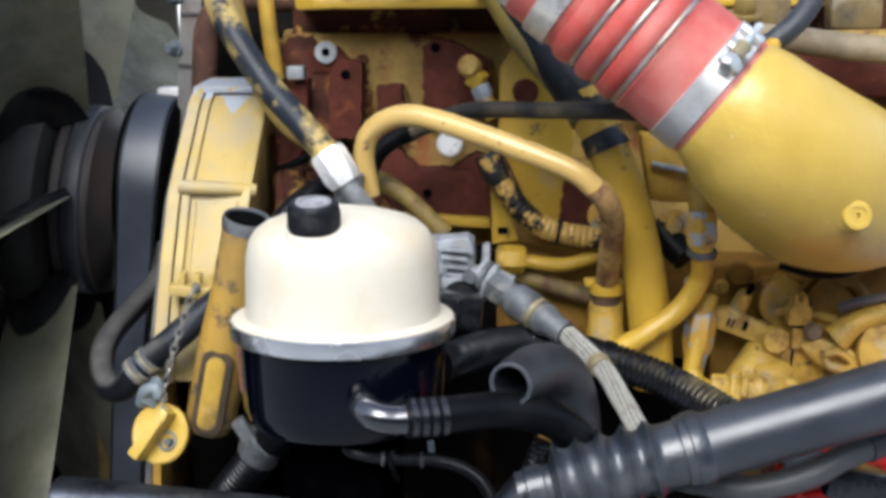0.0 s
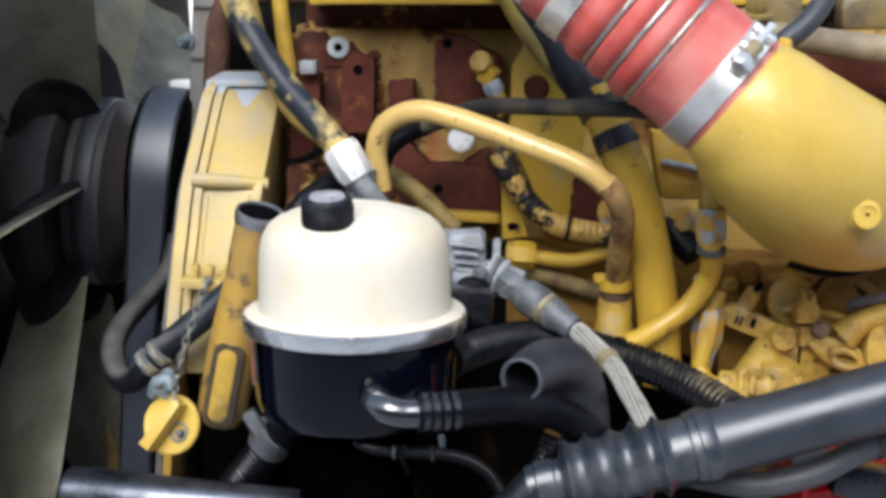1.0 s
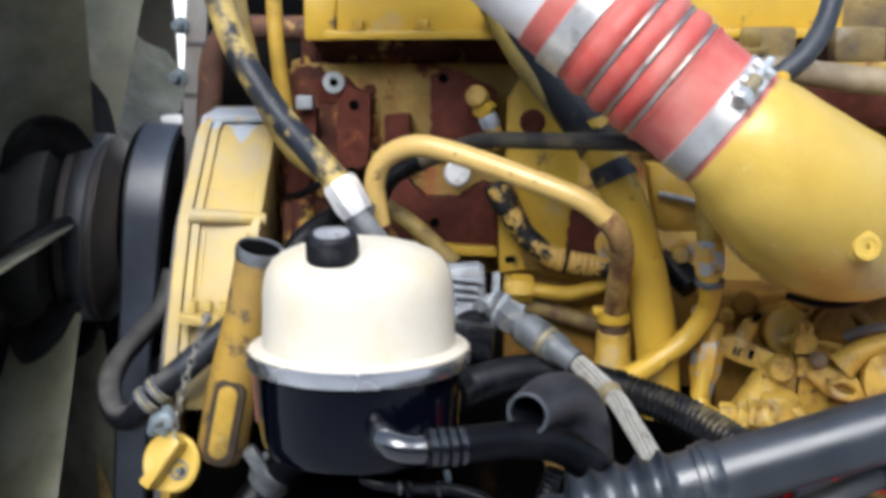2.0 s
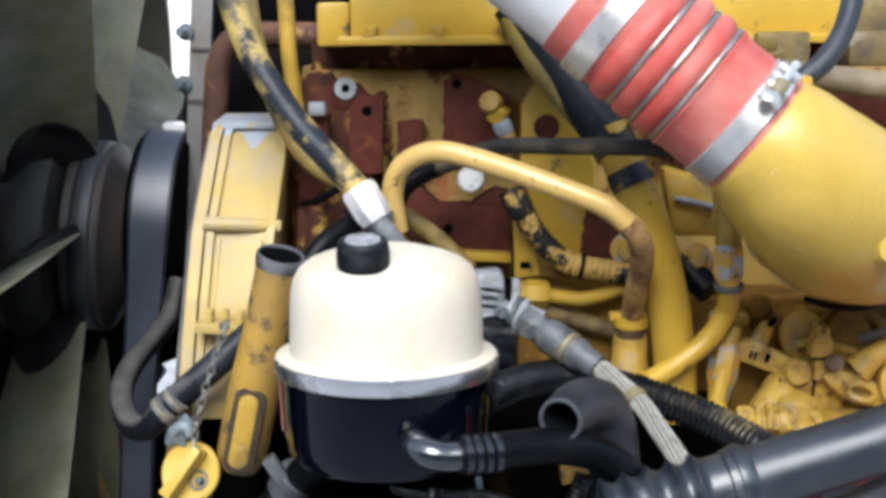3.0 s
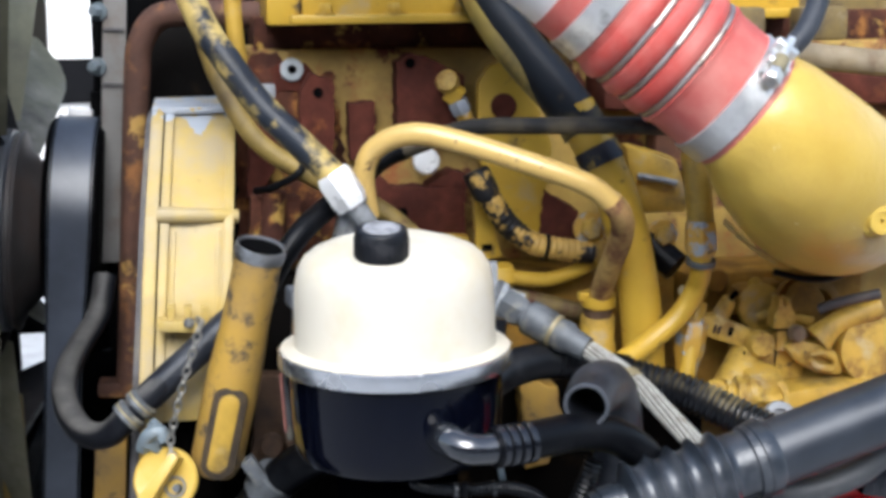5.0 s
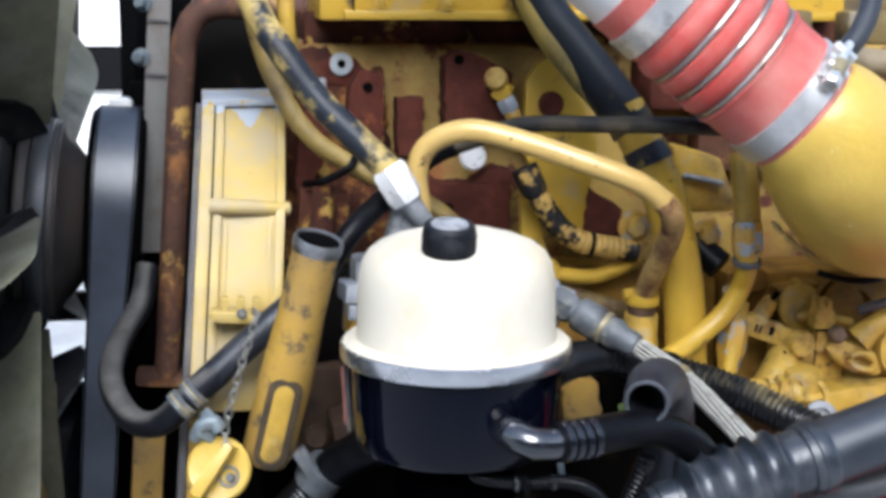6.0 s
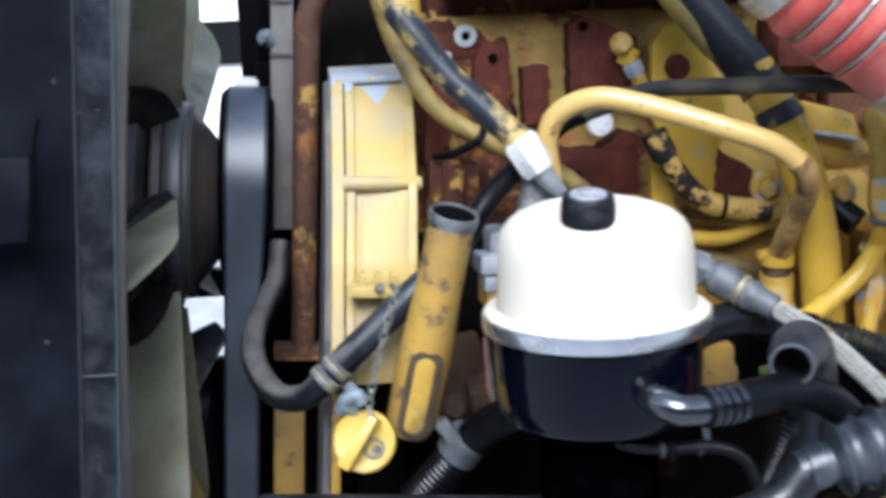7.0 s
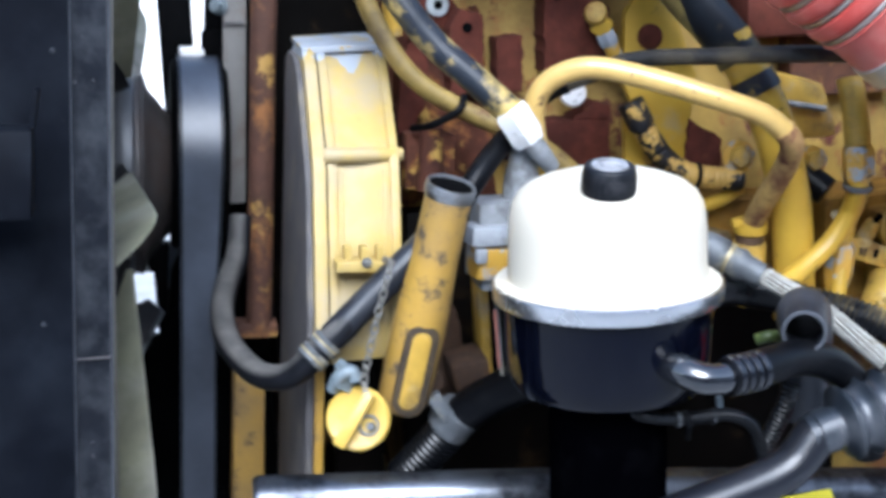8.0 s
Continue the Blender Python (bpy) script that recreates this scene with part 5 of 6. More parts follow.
for i in range(len(line)):
    f = i / (len(line) - 1)
    if f < 0.20:
        radii.append(0.0150 + 0.0016 * (0.05 < f < 0.16))
        continue
    near = min(abs(f - c) for c in CRESTS)
    body = 0.0218 + 0.0022 * f
    ridge = 0.0064 * max(0.0, 1 - near / 0.064) ** 2.1
    end = 0.0022 if f > 0.93 else 0.0
    radii.append(body + ridge + end if f > 0.225 else 0.0166 + (f - 0.20) * 0.30)
bm = bmesh.new()
rings(bm, line, radii, 36)
part("ribbed_boot", bm, boot_rubber, shaft, "grey ribbed rubber boot")
part("lower_rod", tube([C0 + (A - C0) * 0.06, (0.1090, -0.0630, 1.0895), (0.0475, -0.0670, 1.0730), (-0.0306, -0.0710, 1.0550)], 0.0155, 24), rail_black, shaft, "gloss black lower rod")
h, _ = hose("grey_hose", [(0.2393, -0.0200, 1.1111), (0.2590, -0.0250, 1.1079), (0.2947, -0.0300, 1.1048), (0.3345, -0.0300, 1.1144), (0.3645, -0.0200, 1.1263), (0.4101, 0.0000, 1.1373)], 0.0098, grey_vinyl, "grey hose under the steering shaft")
part("joint_collar", tube([(0.3800, -0.0135, 1.1300), (0.3960, -0.0065, 1.1340)], 0.0112, 18, 3), rubber_grey, h, "dark joint collar")
ob = thing("battery_box", (0.40, 0.09, 0.98), "red plastic box with ribs behind the shaft", "plastic box")
part("shell", box((0.43, 0.09, 1.045), (0.17, 0.08, 0.13), bevel=0.004), red_paint, ob)
part("foot", box((0.42, 0.09, 0.89), (0.14, 0.07, 0.19), bevel=0.003), satin_black, ob)
for k in range(5):
    part("rib", box((0.43, 0.048, 1.058 + 0.011 * k), (0.16, 0.006, 0.004), (0, -8, 0), 0.001), red_paint, ob)
ob = thing("connector", (0.3713, 0.0000, 1.0914), "black plug connector under the steering shaft", "connector")
part("shell", box((0.3772, 0.0050, 1.0975), (0.045, 0.03, 0.026), (0, 12, 0), 0.004), satin_black, ob)
part("tail", tube([(0.3855, 0.0000, 1.0967), (0.4084, -0.0000, 1.0916)], 0.008, 14, 3), rubber_grey, ob)
part("lug", box((0.3440, 0.0200, 1.1069), (0.03, 0.02, 0.016), (0, -15, 0), 0.004), steel_grey, ob)

# ---- governor and fuel pump linkage ----
pump = thing("fuel_pump", (0.3919, 0.2400, 1.0824), "dirty yellow fuel pump with levers and linkage", "fuel pump")
part("body", slab([(0.3072, 0.2620, 1.2096), (0.4834, 0.2620, 1.2095), (0.4918, 0.2620, 1.0540), (0.3107, 0.2620, 1.0862)], (0, 0.08, 0), 0.006), amber_grime_shade, pump)
part("top_cover", slab([(0.3495, 0.2400, 1.1984), (0.3946, 0.2400, 1.2036), (0.4033, 0.2400, 1.1750), (0.3479, 0.2400, 1.1697)], (0, 0.04, 0), 0.008), amber_grime_shade, pump)
part("pad", lathe([(0.022, 0), (0.022, 0.006), (0.017, 0.009), (0, 0.009)], (0.3699, 0.2380, 1.1806), (0.1, -1, 0.1), 28), yellow_dirty, pump)
a = part("slotted_lever", slab([(0.3047, 0.2120, 1.1799), (0.3175, 0.2120, 1.1820), (0.3604, 0.2060, 1.1630), (0.3637, 0.2060, 1.1538), (0.3571, 0.2060, 1.1456), (0.3481, 0.2060, 1.1486), (0.3041, 0.2120, 1.1645)], (0, 0.012, 0), 0.002), yellow_dust_shade, pump)
for at, m in (((0.3175, 0.2105, 1.1690), brown_web), ((0.3215, 0.2105, 1.1680), brown_web), ((0.3320, 0.2090, 1.1660), shade_iron)):
    part("slot", box(at, (0.0028 if m is brown_web else 0.0042, 0.003, 0.0080), (0, 18, 0), 0.001), m, a)
part("lever_boss", lathe([(0.0125, 0), (0.0125, 0.016), (0.0105, 0.019), (0, 0.019)], (0.3561, 0.2120, 1.1533), (0.05, -1, 0.15), 24), yellow_dust_shade, pump)
part("slant_cylinder", lathe([(0.016, 0), (0.0165, 0.004), (0.0165, 0.040), (0.0120, 0.044), (0.0120, 0.058), (0, 0.058)], (0.3501, 0.2150, 1.1411), (-0.55, -0.45, -0.6), 26), yellow_dust_shade, pump)
part("square_body", box((0.3755, 0.2320, 1.1324), (0.055, 0.05, 0.055), (0, 4, 0), 0.004), yellow_dust_shade, pump)
part("seam", box((0.3732, 0.2060, 1.1384), (0.0018, 0.003, 0.05), (0, 4, 0), 0), shade_iron, pump)
post = part("upright", slab([(0.3670, 0.1950, 1.1690), (0.3672, 0.1950, 1.1825), (0.3705, 0.1950, 1.1875), (0.3712, 0.1950, 1.1978), (0.3748, 0.1950, 1.1985), (0.3758, 0.1950, 1.1905), (0.3786, 0.1950, 1.1905), (0.3796, 0.1950, 1.1972), (0.3826, 0.1950, 1.1965), (0.3838, 0.1950, 1.1875), (0.3868, 0.1950, 1.1840), (0.3870, 0.1950, 1.1690)], (0, 0.018, 0), 0.0018), yellow_dust_shade, pump)
part("upright_neck", box((0.3758, 0.2040, 1.1586), (0.0100, 0.014, 0.0205), (0, 2, 0), 0.0015), yellow_dust_shade, post)
part("upright_gap", box((0.3768, 0.1990, 1.1686), (0.018, 0.010, 0.0016), (0, 1, 0), 0), shade_iron, post)
part("pivot", lathe([(0.0070, 0), (0.0078, 0.002), (0.0078, 0.008), (0.0062, 0.011), (0, 0.0115)], (0.3862, 0.1960, 1.1650), (0.1, -1, 0.1), 18), mani_dusty, pump, "dusty tan pivot cap")
part("cam_lever", slab([(0.3755, 0.1900, 1.1539), (0.3898, 0.1900, 1.1600), (0.4157, 0.1860, 1.1540), (0.4323, 0.1820, 1.1385), (0.4257, 0.1820, 1.1268), (0.4048, 0.1860, 1.1287), (0.3883, 0.1900, 1.1387)], (0, 0.012, 0), 0.003), yellow_dust_shade, pump)
part("cam_eye", tube([(0.3962, 0.1800, 1.1475), (0.4067, 0.1780, 1.1500), (0.4181, 0.1780, 1.1420), (0.4146, 0.1780, 1.1345), (0.4015, 0.1800, 1.1374), (0.3954, 0.1800, 1.1445)], 0.003, 8, 4), yellow_dirty, pump)
part("ring_case", lathe([(0.030, 0), (0.030, 0.012), (0.025, 0.014), (0.021, 0.013), (0.019, 0.004), (0, 0.004)], (0.4162, 0.2350, 1.1762), (0.25, -1, 0.1), 36), amber_grime_shade, pump)
part("link_rod", tube([(0.4120, 0.2000, 1.1843), (0.4270, 0.1900, 1.1926), (0.4597, 0.1800, 1.2013)], 0.0046, 12, 4), case_grey, pump, "bare steel link rod")
part("link_arm", tube([(0.4068, 0.1900, 1.1590), (0.4249, 0.1880, 1.1746), (0.4619, 0.1850, 1.1878)], [0.014, 0.010, 0.010], 16, 6), yellow_dirty, pump)
part("side_case", lathe([(0.028, 0), (0.030, 0.004), (0.030, 0.02), (0, 0.024)], (0.4513, 0.2000, 1.1488), (0.1, -1, 0.1), 30), yellow_dust_shade, pump)
part("flange_cap", lathe([(0.018, 0), (0.024, 0.003), (0.025, 0.007), (0.020, 0.010), (0.016, 0.022), (0, 0.022)], (0.3531, 0.1900, 1.1131), (0, -0.3, 1), 32), yellow_dirty, pump)
part("flange_ring", lathe([(0.022, 0), (0.022, 0.008), (0.0185, 0.010), (0.0185, 0.013), (0.0150, 0.013), (0.0140, 0.008), (0, 0.008)], (0.3522, 0.1800, 1.1110), (-0.05, -1, 0.25), 34), yellow_dust_shade, pump)
part("pipe_nut", hexagon((0.3232, 0.1720, 1.1194), (1, -0.1, -0.03), 0.0125, 0.022), yellow_dust_shade, pump)
part("ring_nut", lathe([(0.010, 0), (0.0135, 0.002), (0.0135, 0.008), (0.010, 0.010)], (0.3319, 0.1720, 1.1194), (1, -0.1, -0.03), 24), yellow_dust_shade, pump)
part("drain_eye", lathe([(0.0145, 0), (0.0145, 0.006), (0.0115, 0.008), (0.0085, 0.008), (0.0078, 0.004), (0, 0.004)], (0.3542, 0.1500, 1.1024), (-0.2, -1, 0.2), 26), alu_dull, pump)
part("round_plug", lathe([(0.012, 0), (0.012, 0.006), (0.010, 0.008), (0, 0.008)], (0.3338, 0.2580, 1.2040), (0, -1, 0), 20), amber_grime_shade, pump)
part("low_block", box((0.3921, 0.2000, 1.1025), (0.12, 0.06, 0.035), (0, -6, 0), 0.005), yellow_dirty, pump)

for at, r, w in (((0.2975, 0.1720, 1.1225), 0.0105, 0.014), ((0.3130, 0.1720, 1.1215), 0.0115, 0.006), ((0.3215, 0.1710, 1.1215), 0.0150, 0.007)):
    part("union_nut", hexagon(at, (1, -0.1, -0.05), r, w), yellow_dust_shade, pump)
part("box_flange", box((0.3565, 0.2080, 1.1350), (0.0290, 0.014, 0.0270), (0, 2, 0), 0.002), yellow_dust_shade, pump)
part("box_seam", box((0.3412, 0.2040, 1.1350), (0.0016, 0.010, 0.0290), (0, 2, 0), 0), shade_iron, pump)
part("stem", tube([(0.3247, 0.2250, 1.1715), (0.3320, 0.2200, 1.1889), (0.3344, 0.2180, 1.1939)], [0.0085, 0.0075, 0.006], 14, 4), yellow_dirty, pump)
part("stem_rod", tube([(0.3327, 0.2190, 1.1912), (0.3404, 0.2170, 1.2006)], 0.0028, 8, 2), shade_iron, pump)
part("case_boss", lathe([(0.0205, 0), (0.0205, 0.010), (0.0185, 0.013), (0, 0.0135)], (0.4080, 0.2320, 1.1804), (0.15, -1, 0.1), 28), amber_grime_shade, pump)
part("case_recess", lathe([(0.030, 0), (0.031, 0.004), (0.029, 0.006), (0.024, 0.003), (0, 0.003)], (0.4100, 0.2380, 1.1789), (0.15, -1, 0.1), 32), amber_grime_shade, pump)
part("cover_rib", tube([(0.3610, 0.2220, 1.1735), (0.3743, 0.2200, 1.1772), (0.3938, 0.2180, 1.1737), (0.4129, 0.2150, 1.1699)], 0.0042, 10, 4), yellow_dirty, pump)
part("side_plate", slab([(0.3417, 0.2220, 1.1414), (0.3669, 0.2220, 1.1408), (0.3695, 0.2150, 1.1168), (0.3394, 0.2150, 1.1175)], (0, 0.02, 0), 0.003), yellow_dust_shade, pump)
part("side_rib", slab([(0.3696, 0.2140, 1.1403), (0.3796, 0.2140, 1.1401), (0.3791, 0.2100, 1.1180), (0.3701, 0.2100, 1.1182)], (0, 0.02, 0), 0.003), yellow_dust_shade, pump)
for at in ((0.3683, 0.2450, 1.2001), (0.3172, 0.2500, 1.1924), (0.3064, 0.2500, 1.1691), (0.4086, 0.2000, 1.1534), (0.3489, 0.2160, 1.1506)):
    part("screw", bolt(at, (0.1, -1, 0.1), 0.0048, 0.006), yellow_dirty, pump)

# ---- behind the intake ----
mani = thing("intake_manifold", (0.36, 0.30, 1.25), "yellow intake manifold behind the boot and elbow", "manifold")
part("runner", box((0.40, 0.315, 1.385), (0.34, 0.08, 0.05), (0, 0, 0), 0.012), rust, mani, "rusted runner")
part("rail_pipe", tube([(0.3307, 0.2200, 1.4189), (0.3740, 0.2200, 1.4139), (0.4125, 0.2200, 1.4089), (0.4797, 0.2200, 1.4018)], 0.0118, 18, 4), mani_dusty, mani, "dusty brown rail pipe")
for at in ((0.3455, 0.2500, 1.4384), (0.4237, 0.2500, 1.4379)):
    part("stud_block", box(at, (0.045, 0.03, 0.03), bevel=0.005), mani_grimy, mani)
part("stud_nut", bolt((0.3243, 0.2200, 1.4352), (0, -0.3, 1), 0.010, 0.014), mani_grimy, mani)
part("upper_wall", box((0.47, 0.375, 1.47), (0.40, 0.05, 0.17), (0, 0, 0), 0.010), mani_grimy, mani, "grimy dark yellow upper wall")
part("shadow_side", box((0.42, 0.33, 1.33), (0.26, 0.05, 0.06), (0, 0, 0), 0.006), rust_tube, mani)
part("side_flange", slab([(0.2377, 0.2350, 1.3366), (0.2860, 0.2250, 1.3226), (0.3021, 0.2250, 1.2727), (0.2489, 0.2350, 1.2713)], (0, 0.03, 0), 0.010), yellow_dirty, mani)
part("bare_edge", tube([(0.2503, 0.2320, 1.3069), (0.2694, 0.2260, 1.3036), (0.2836, 0.2220, 1.3006)], 0.0028, 8, 4), alu_dull, mani, "bare metal edge")
ob = thing("sensor_plug", (0.2639, 0.2300, 1.2416), "black sensor plug between yellow pipes", "sensor")
part("shell", tube([(0.2555, 0.2250, 1.2551), (0.2670, 0.2150, 1.2392), (0.2782, 0.2050, 1.2285)], 0.0135, 16, 4), rubber, ob)
for at, r in (((0.2099, 0.2450, 1.2591), 0.012), ((0.2676, 0.2150, 1.2562), 0.0105)):
    ob = thing("flange_bolt", at, "yellow flange bolt on a grey washer", "bolt", "flange bolts")
    part("washer", lathe([(r * 1.25, 0), (r * 1.25, 0.004), (r, 0.0045)], at, (-0.1, -1, 0.1), 24), chipped, ob)
    part("head", hexagon(Vector(at) + Vector((0, -0.003, 0)), (-0.1, -1, 0.1), r * 0.85, 0.009), yellow_dirty, ob)
# small bracket and loom left of the bright nut
ob = thing("loom_clip", (-0.0752, 0.2800, 1.2721), "small rust-mottled clip block with a cable", "clip")
part("block", box((-0.0693, 0.2880, 1.2679), (0.045, 0.03, 0.05), (0, 4, 0), 0.004), rust_mottled, ob)
part("stub", lathe([(0.012, 0), (0.012, 0.02), (0.010, 0.03), (0.010, 0.055)], (-0.0729, 0.2650, 1.2462), (0.05, -0.1, 1), 18), rust_mottled, ob)
part("cable", tube([(-0.0852, 0.2700, 1.2999), (-0.0721, 0.2500, 1.3045), (-0.0504, 0.2400, 1.3170), (-0.0422, 0.2500, 1.3277)], 0.0035, 10), rubber, ob)

# ---- belt drive ----
TILT = Euler((0, radians(4.3), 0)).to_matrix()
AXI = TILT @ Vector((1, 0, 0))
def wheel_at(x, y, z):
    return Vector((x, y, z))


W = wheel_at(-0.263, 0.535, 1.247)
drive = thing("belt_pulley", tuple(W), "belt pulley carrying a wide black belt", "pulley")
part("rim", lathe([(0.060, -0.004), (0.094, -0.004), (0.0985, 0.0), (0.0985, 0.048), (0.094, 0.052), (0.060, 0.052)], W - AXI * 0.024, AXI, 64), shade_iron, drive)
belt = thing("drive_belt", tuple(W + Vector((0, 0, -0.4))), "wide black ribbed drive belt", "belt")
bm = bmesh.new()
prof = []
RB = 0.1015
for k in range(25):
    a = math.pi * 0.75 * k / 24
    prof.append((-RB * math.cos(a), RB * math.sin(a)))
# the far run slants back to the pan, the near run drops straight
prof = [(-RB, -0.55)] + [(-RB, -0.55 + 0.05 * k) for k in range(1, 11)] + prof + [(RB * 0.7071 + 0.035 * k, RB * 0.7071 - 0.035 * k) for k in range(1, 10)]
lastr = None
for y, z in prof:
    row = []
    trim = 0.006 * min(1.0, max(0.0, -z / 0.15))
    for dx, dr in ((-0.021, 0), (0.021 - trim, 0), (0.021 - trim, -0.004), (-0.021, -0.004)):
        sc = (RB + dr) / RB
        row.append(bm.verts.new(W + TILT @ Vector((dx, y * sc, z * (sc if z > 0 else 1)))))
    if lastr:
        for k in range(4):
            bm.faces.new((lastr[k], lastr[(k + 1) % 4], row[(k + 1) % 4], row[k]))
    lastr = row
part("band", bm, belt_mat, belt)
for dx in (-0.0205, 0.0185):
    bm = bmesh.new()
    lastr = None
    for y, z in prof:
        trim = 0.006 * min(1.0, max(0.0, -z / 0.15)) if dx > 0 else 0.0
        row = [bm.verts.new(W + TILT @ Vector((dx - trim + u, y * sc, z * (sc if z > 0 else 1)))) for u, sc in ((0, 1.006), (0.002, 1.006), (0.002, 0.995), (0, 0.995))]
        if lastr:
            for k in range(4):
                bm.faces.new((lastr[k], lastr[(k + 1) % 4], row[(k + 1) % 4], row[k]))
        lastr = row
    part("belt_edge", bm, rubber, belt, "frayed dark belt edge")
F = wheel_at(-0.318, 0.545, 1.228)
fanp = thing("fan_pulley", tuple(F), "worn dark steel fan pulley with grooves", "pulley")
part("drum", lathe([(0.030, -0.040), (0.090, -0.040), (0.094, -0.038), (0.094, -0.004), (0.074, 0.010), (0.055, 0.024), (0.030, 0.030)], F, AXI, 72), shade_iron, fanp)
part("front_flange", lathe([(0.094, -0.044), (0.103, -0.044), (0.1058, -0.041), (0.1058, -0.033), (0.1030, -0.031), (0.094, -0.031)], F, AXI, 72), pulley_brown, fanp, "rust-brown front flange")
part("rubbed_face", lathe([(0.094, -0.0305), (0.1040, -0.0305), (0.1062, -0.028), (0.1068, -0.020), (0.1064, -0.013), (0.1040, -0.0105), (0.094, -0.0105)], F, AXI, 72), pulley_mat, fanp, "rubbed blue-grey steel face")
part("groove_wall", lathe([(0.094, -0.0103), (0.1018, -0.0103), (0.1018, -0.0055), (0.094, -0.0055)], F, AXI, 72), pulley_brown, fanp)
part("rear_flange", lathe([(0.090, -0.0053), (0.1035, -0.0053), (0.1050, -0.004), (0.1042, -0.002), (0.0880, 0.003), (0.0780, 0.012), (0.064, 0.0225), (0.055, 0.031), (0.050, 0.0312)], F, AXI, 72), pulley_brown, fanp, "rust-brown rear flange")
part("hub_shaft", lathe([(0.050, 0.0), (0.050, 0.075)], F, AXI, 40), shade_iron, fanp)

# fan with broad blades
fan = thing("cooling_fan", tuple(F - AXI * 0.09), "engine cooling fan with broad olive-grey blades", "fan")
H = F - AXI * 0.059
part("hub", lathe([(0.02, -0.05), (0.11, -0.05), (0.126, -0.035), (0.130, -0.015), (0.122, 0.004), (0.10, 0.010), (0.06, 0.012), (0.02, 0.012)], H, AXI, 48), hub_dusty, fan)
NB = 7
for k in range(NB):
    a = 2 * math.pi * k / NB + radians(3.0)
    radial = TILT @ Vector((0, -math.cos(a), -math.sin(a)))
    tang = AXI.cross(radial)
    bm = bmesh.new()
    grid = []
    for i in range(13):
        f = i / 12
        rr = 0.118 + 0.305 * f
        half = 0.050 + 0.036 * f
        if f > 0.7:
            half *= math.sqrt(max(0.09, 1 - ((f - 0.7) / 0.31) ** 2.4))
        tw = radians(56 - 4 * f)
        row = []
        for j in range(9):
            s = (j / 8 * 2 - 1) * half
            curl = 0.014 * (1 - (s / half) ** 2)
            row.append(H + radial * rr + tang * (s * math.cos(tw)) + AXI * (-s * math.sin(tw) - curl + 0.003))
        grid.append(row)
    top = [[bm.verts.new(p + AXI * 0.0016) for p in row] for row in grid]
    bot = [[bm.verts.new(p - AXI * 0.0016) for p in row] for row in grid]
    n, w = 12, 8
    for i in range(n):
        for j in range(w):
            bm.faces.new((top[i][j], top[i][j + 1], top[i + 1][j + 1], top[i + 1][j]))
            bm.faces.new((bot[i][j], bot[i + 1][j], bot[i + 1][j + 1], bot[i][j + 1]))
    for i in range(n):
        bm.faces.new((top[i][0], top[i + 1][0], bot[i + 1][0], bot[i][0]))
        bm.faces.new((top[i][w], bot[i][w], bot[i + 1][w], top[i + 1][w]))
    for j in range(w):
        bm.faces.new((top[0][j], bot[0][j], bot[0][j + 1], top[0][j + 1]))
        bm.faces.new((top[n][j], top[n][j + 1], bot[n][j + 1], bot[n][j]))
    blade = part("blade", bm, blade_mat, fan)
    # added dark wedge that draws a dark crescent between blade and hub
    bm = bmesh.new()
    last = None
    for f in (0.0, 0.08, 0.30, 0.62, 0.88, 1.0):
        rr = 0.108 + 0.062 * f
        half = (0.052 - 0.018 * f) * math.sqrt(max(0.06, 1 - max(0.0, (f - 0.45) / 0.57) ** 2))
        tw = radians(55 - 8 * f)
        along_chord = tang * math.cos(tw) - AXI * math.sin(tw)
        out = AXI * math.cos(tw) + tang * math.sin(tw)
        c = H + radial * rr - AXI * 0.002
        ring = [bm.verts.new(c + along_chord * s * half + out * (u - 0.010 * (1 - abs(s)))) for s, u in ((-1, 0.007), (-0.4, 0.008), (0.4, 0.008), (1, 0.007), (1, -0.007), (0.4, -0.008), (-0.4, -0.008), (-1, -0.007))]
        if last:
            for q in range(8):
                bm.faces.new((last[q], last[(q + 1) % 8], ring[(q + 1) % 8], ring[q]))
        else:
            bm.faces.new(ring)
        last = ring
    bm.faces.new(last[::-1])
    part("root_wedge", bm, root_black, blade, "dark wedge added at the blade root")

# uprights beside the belt
ob = thing("upright_pipe", (-0.235, 0.47, 1.06), "rusty upright pipe turning over the gear housing", "pipe")
part("pipe", tube([(-0.216, 0.470, 1.075), (-0.209, 0.470, 1.16), (-0.200, 0.468, 1.28), (-0.192, 0.465, 1.385), (-0.186, 0.462, 1.425), (-0.165, 0.455, 1.450), (-0.12, 0.44, 1.452), (-0.06, 0.43, 1.450)], 0.0132, 20), pipe_orange, ob)
part("foot", box((-0.222, 0.475, 1.072), (0.05, 0.03, 0.016), (0, 4, 0), 0.004), pipe_orange, ob)
ob = thing("grey_bar", (-0.24, 0.5, 1.195), "grey flat bar with bolts beside the belt", "bar")
part("bar", slab([(-0.2415, 0.505, 1.198), (-0.2185, 0.505, 1.198), (-0.198, 0.505, 1.50), (-0.221, 0.505, 1.50)], (0, 0.012, 0), 0.001), bar_grey, ob)
for z in (1.40, 1.455):
    part("bolt", bolt((-0.2355 + (z - 1.345) * 0.07, 0.506, z), (-0.5, -1, 0), 0.0062, 0.011), hook_grey, ob)
    part("mark", box((-0.222 + (z - 1.345) * 0.07, 0.504, z - 0.018), (0.020, 0.004, 0.003), (0, 4, 0), 0), case_grey, ob)
ob = thing("far_post", (-0.265, 1.1, 0.0), "black upright post beyond the belt pulley", "post")
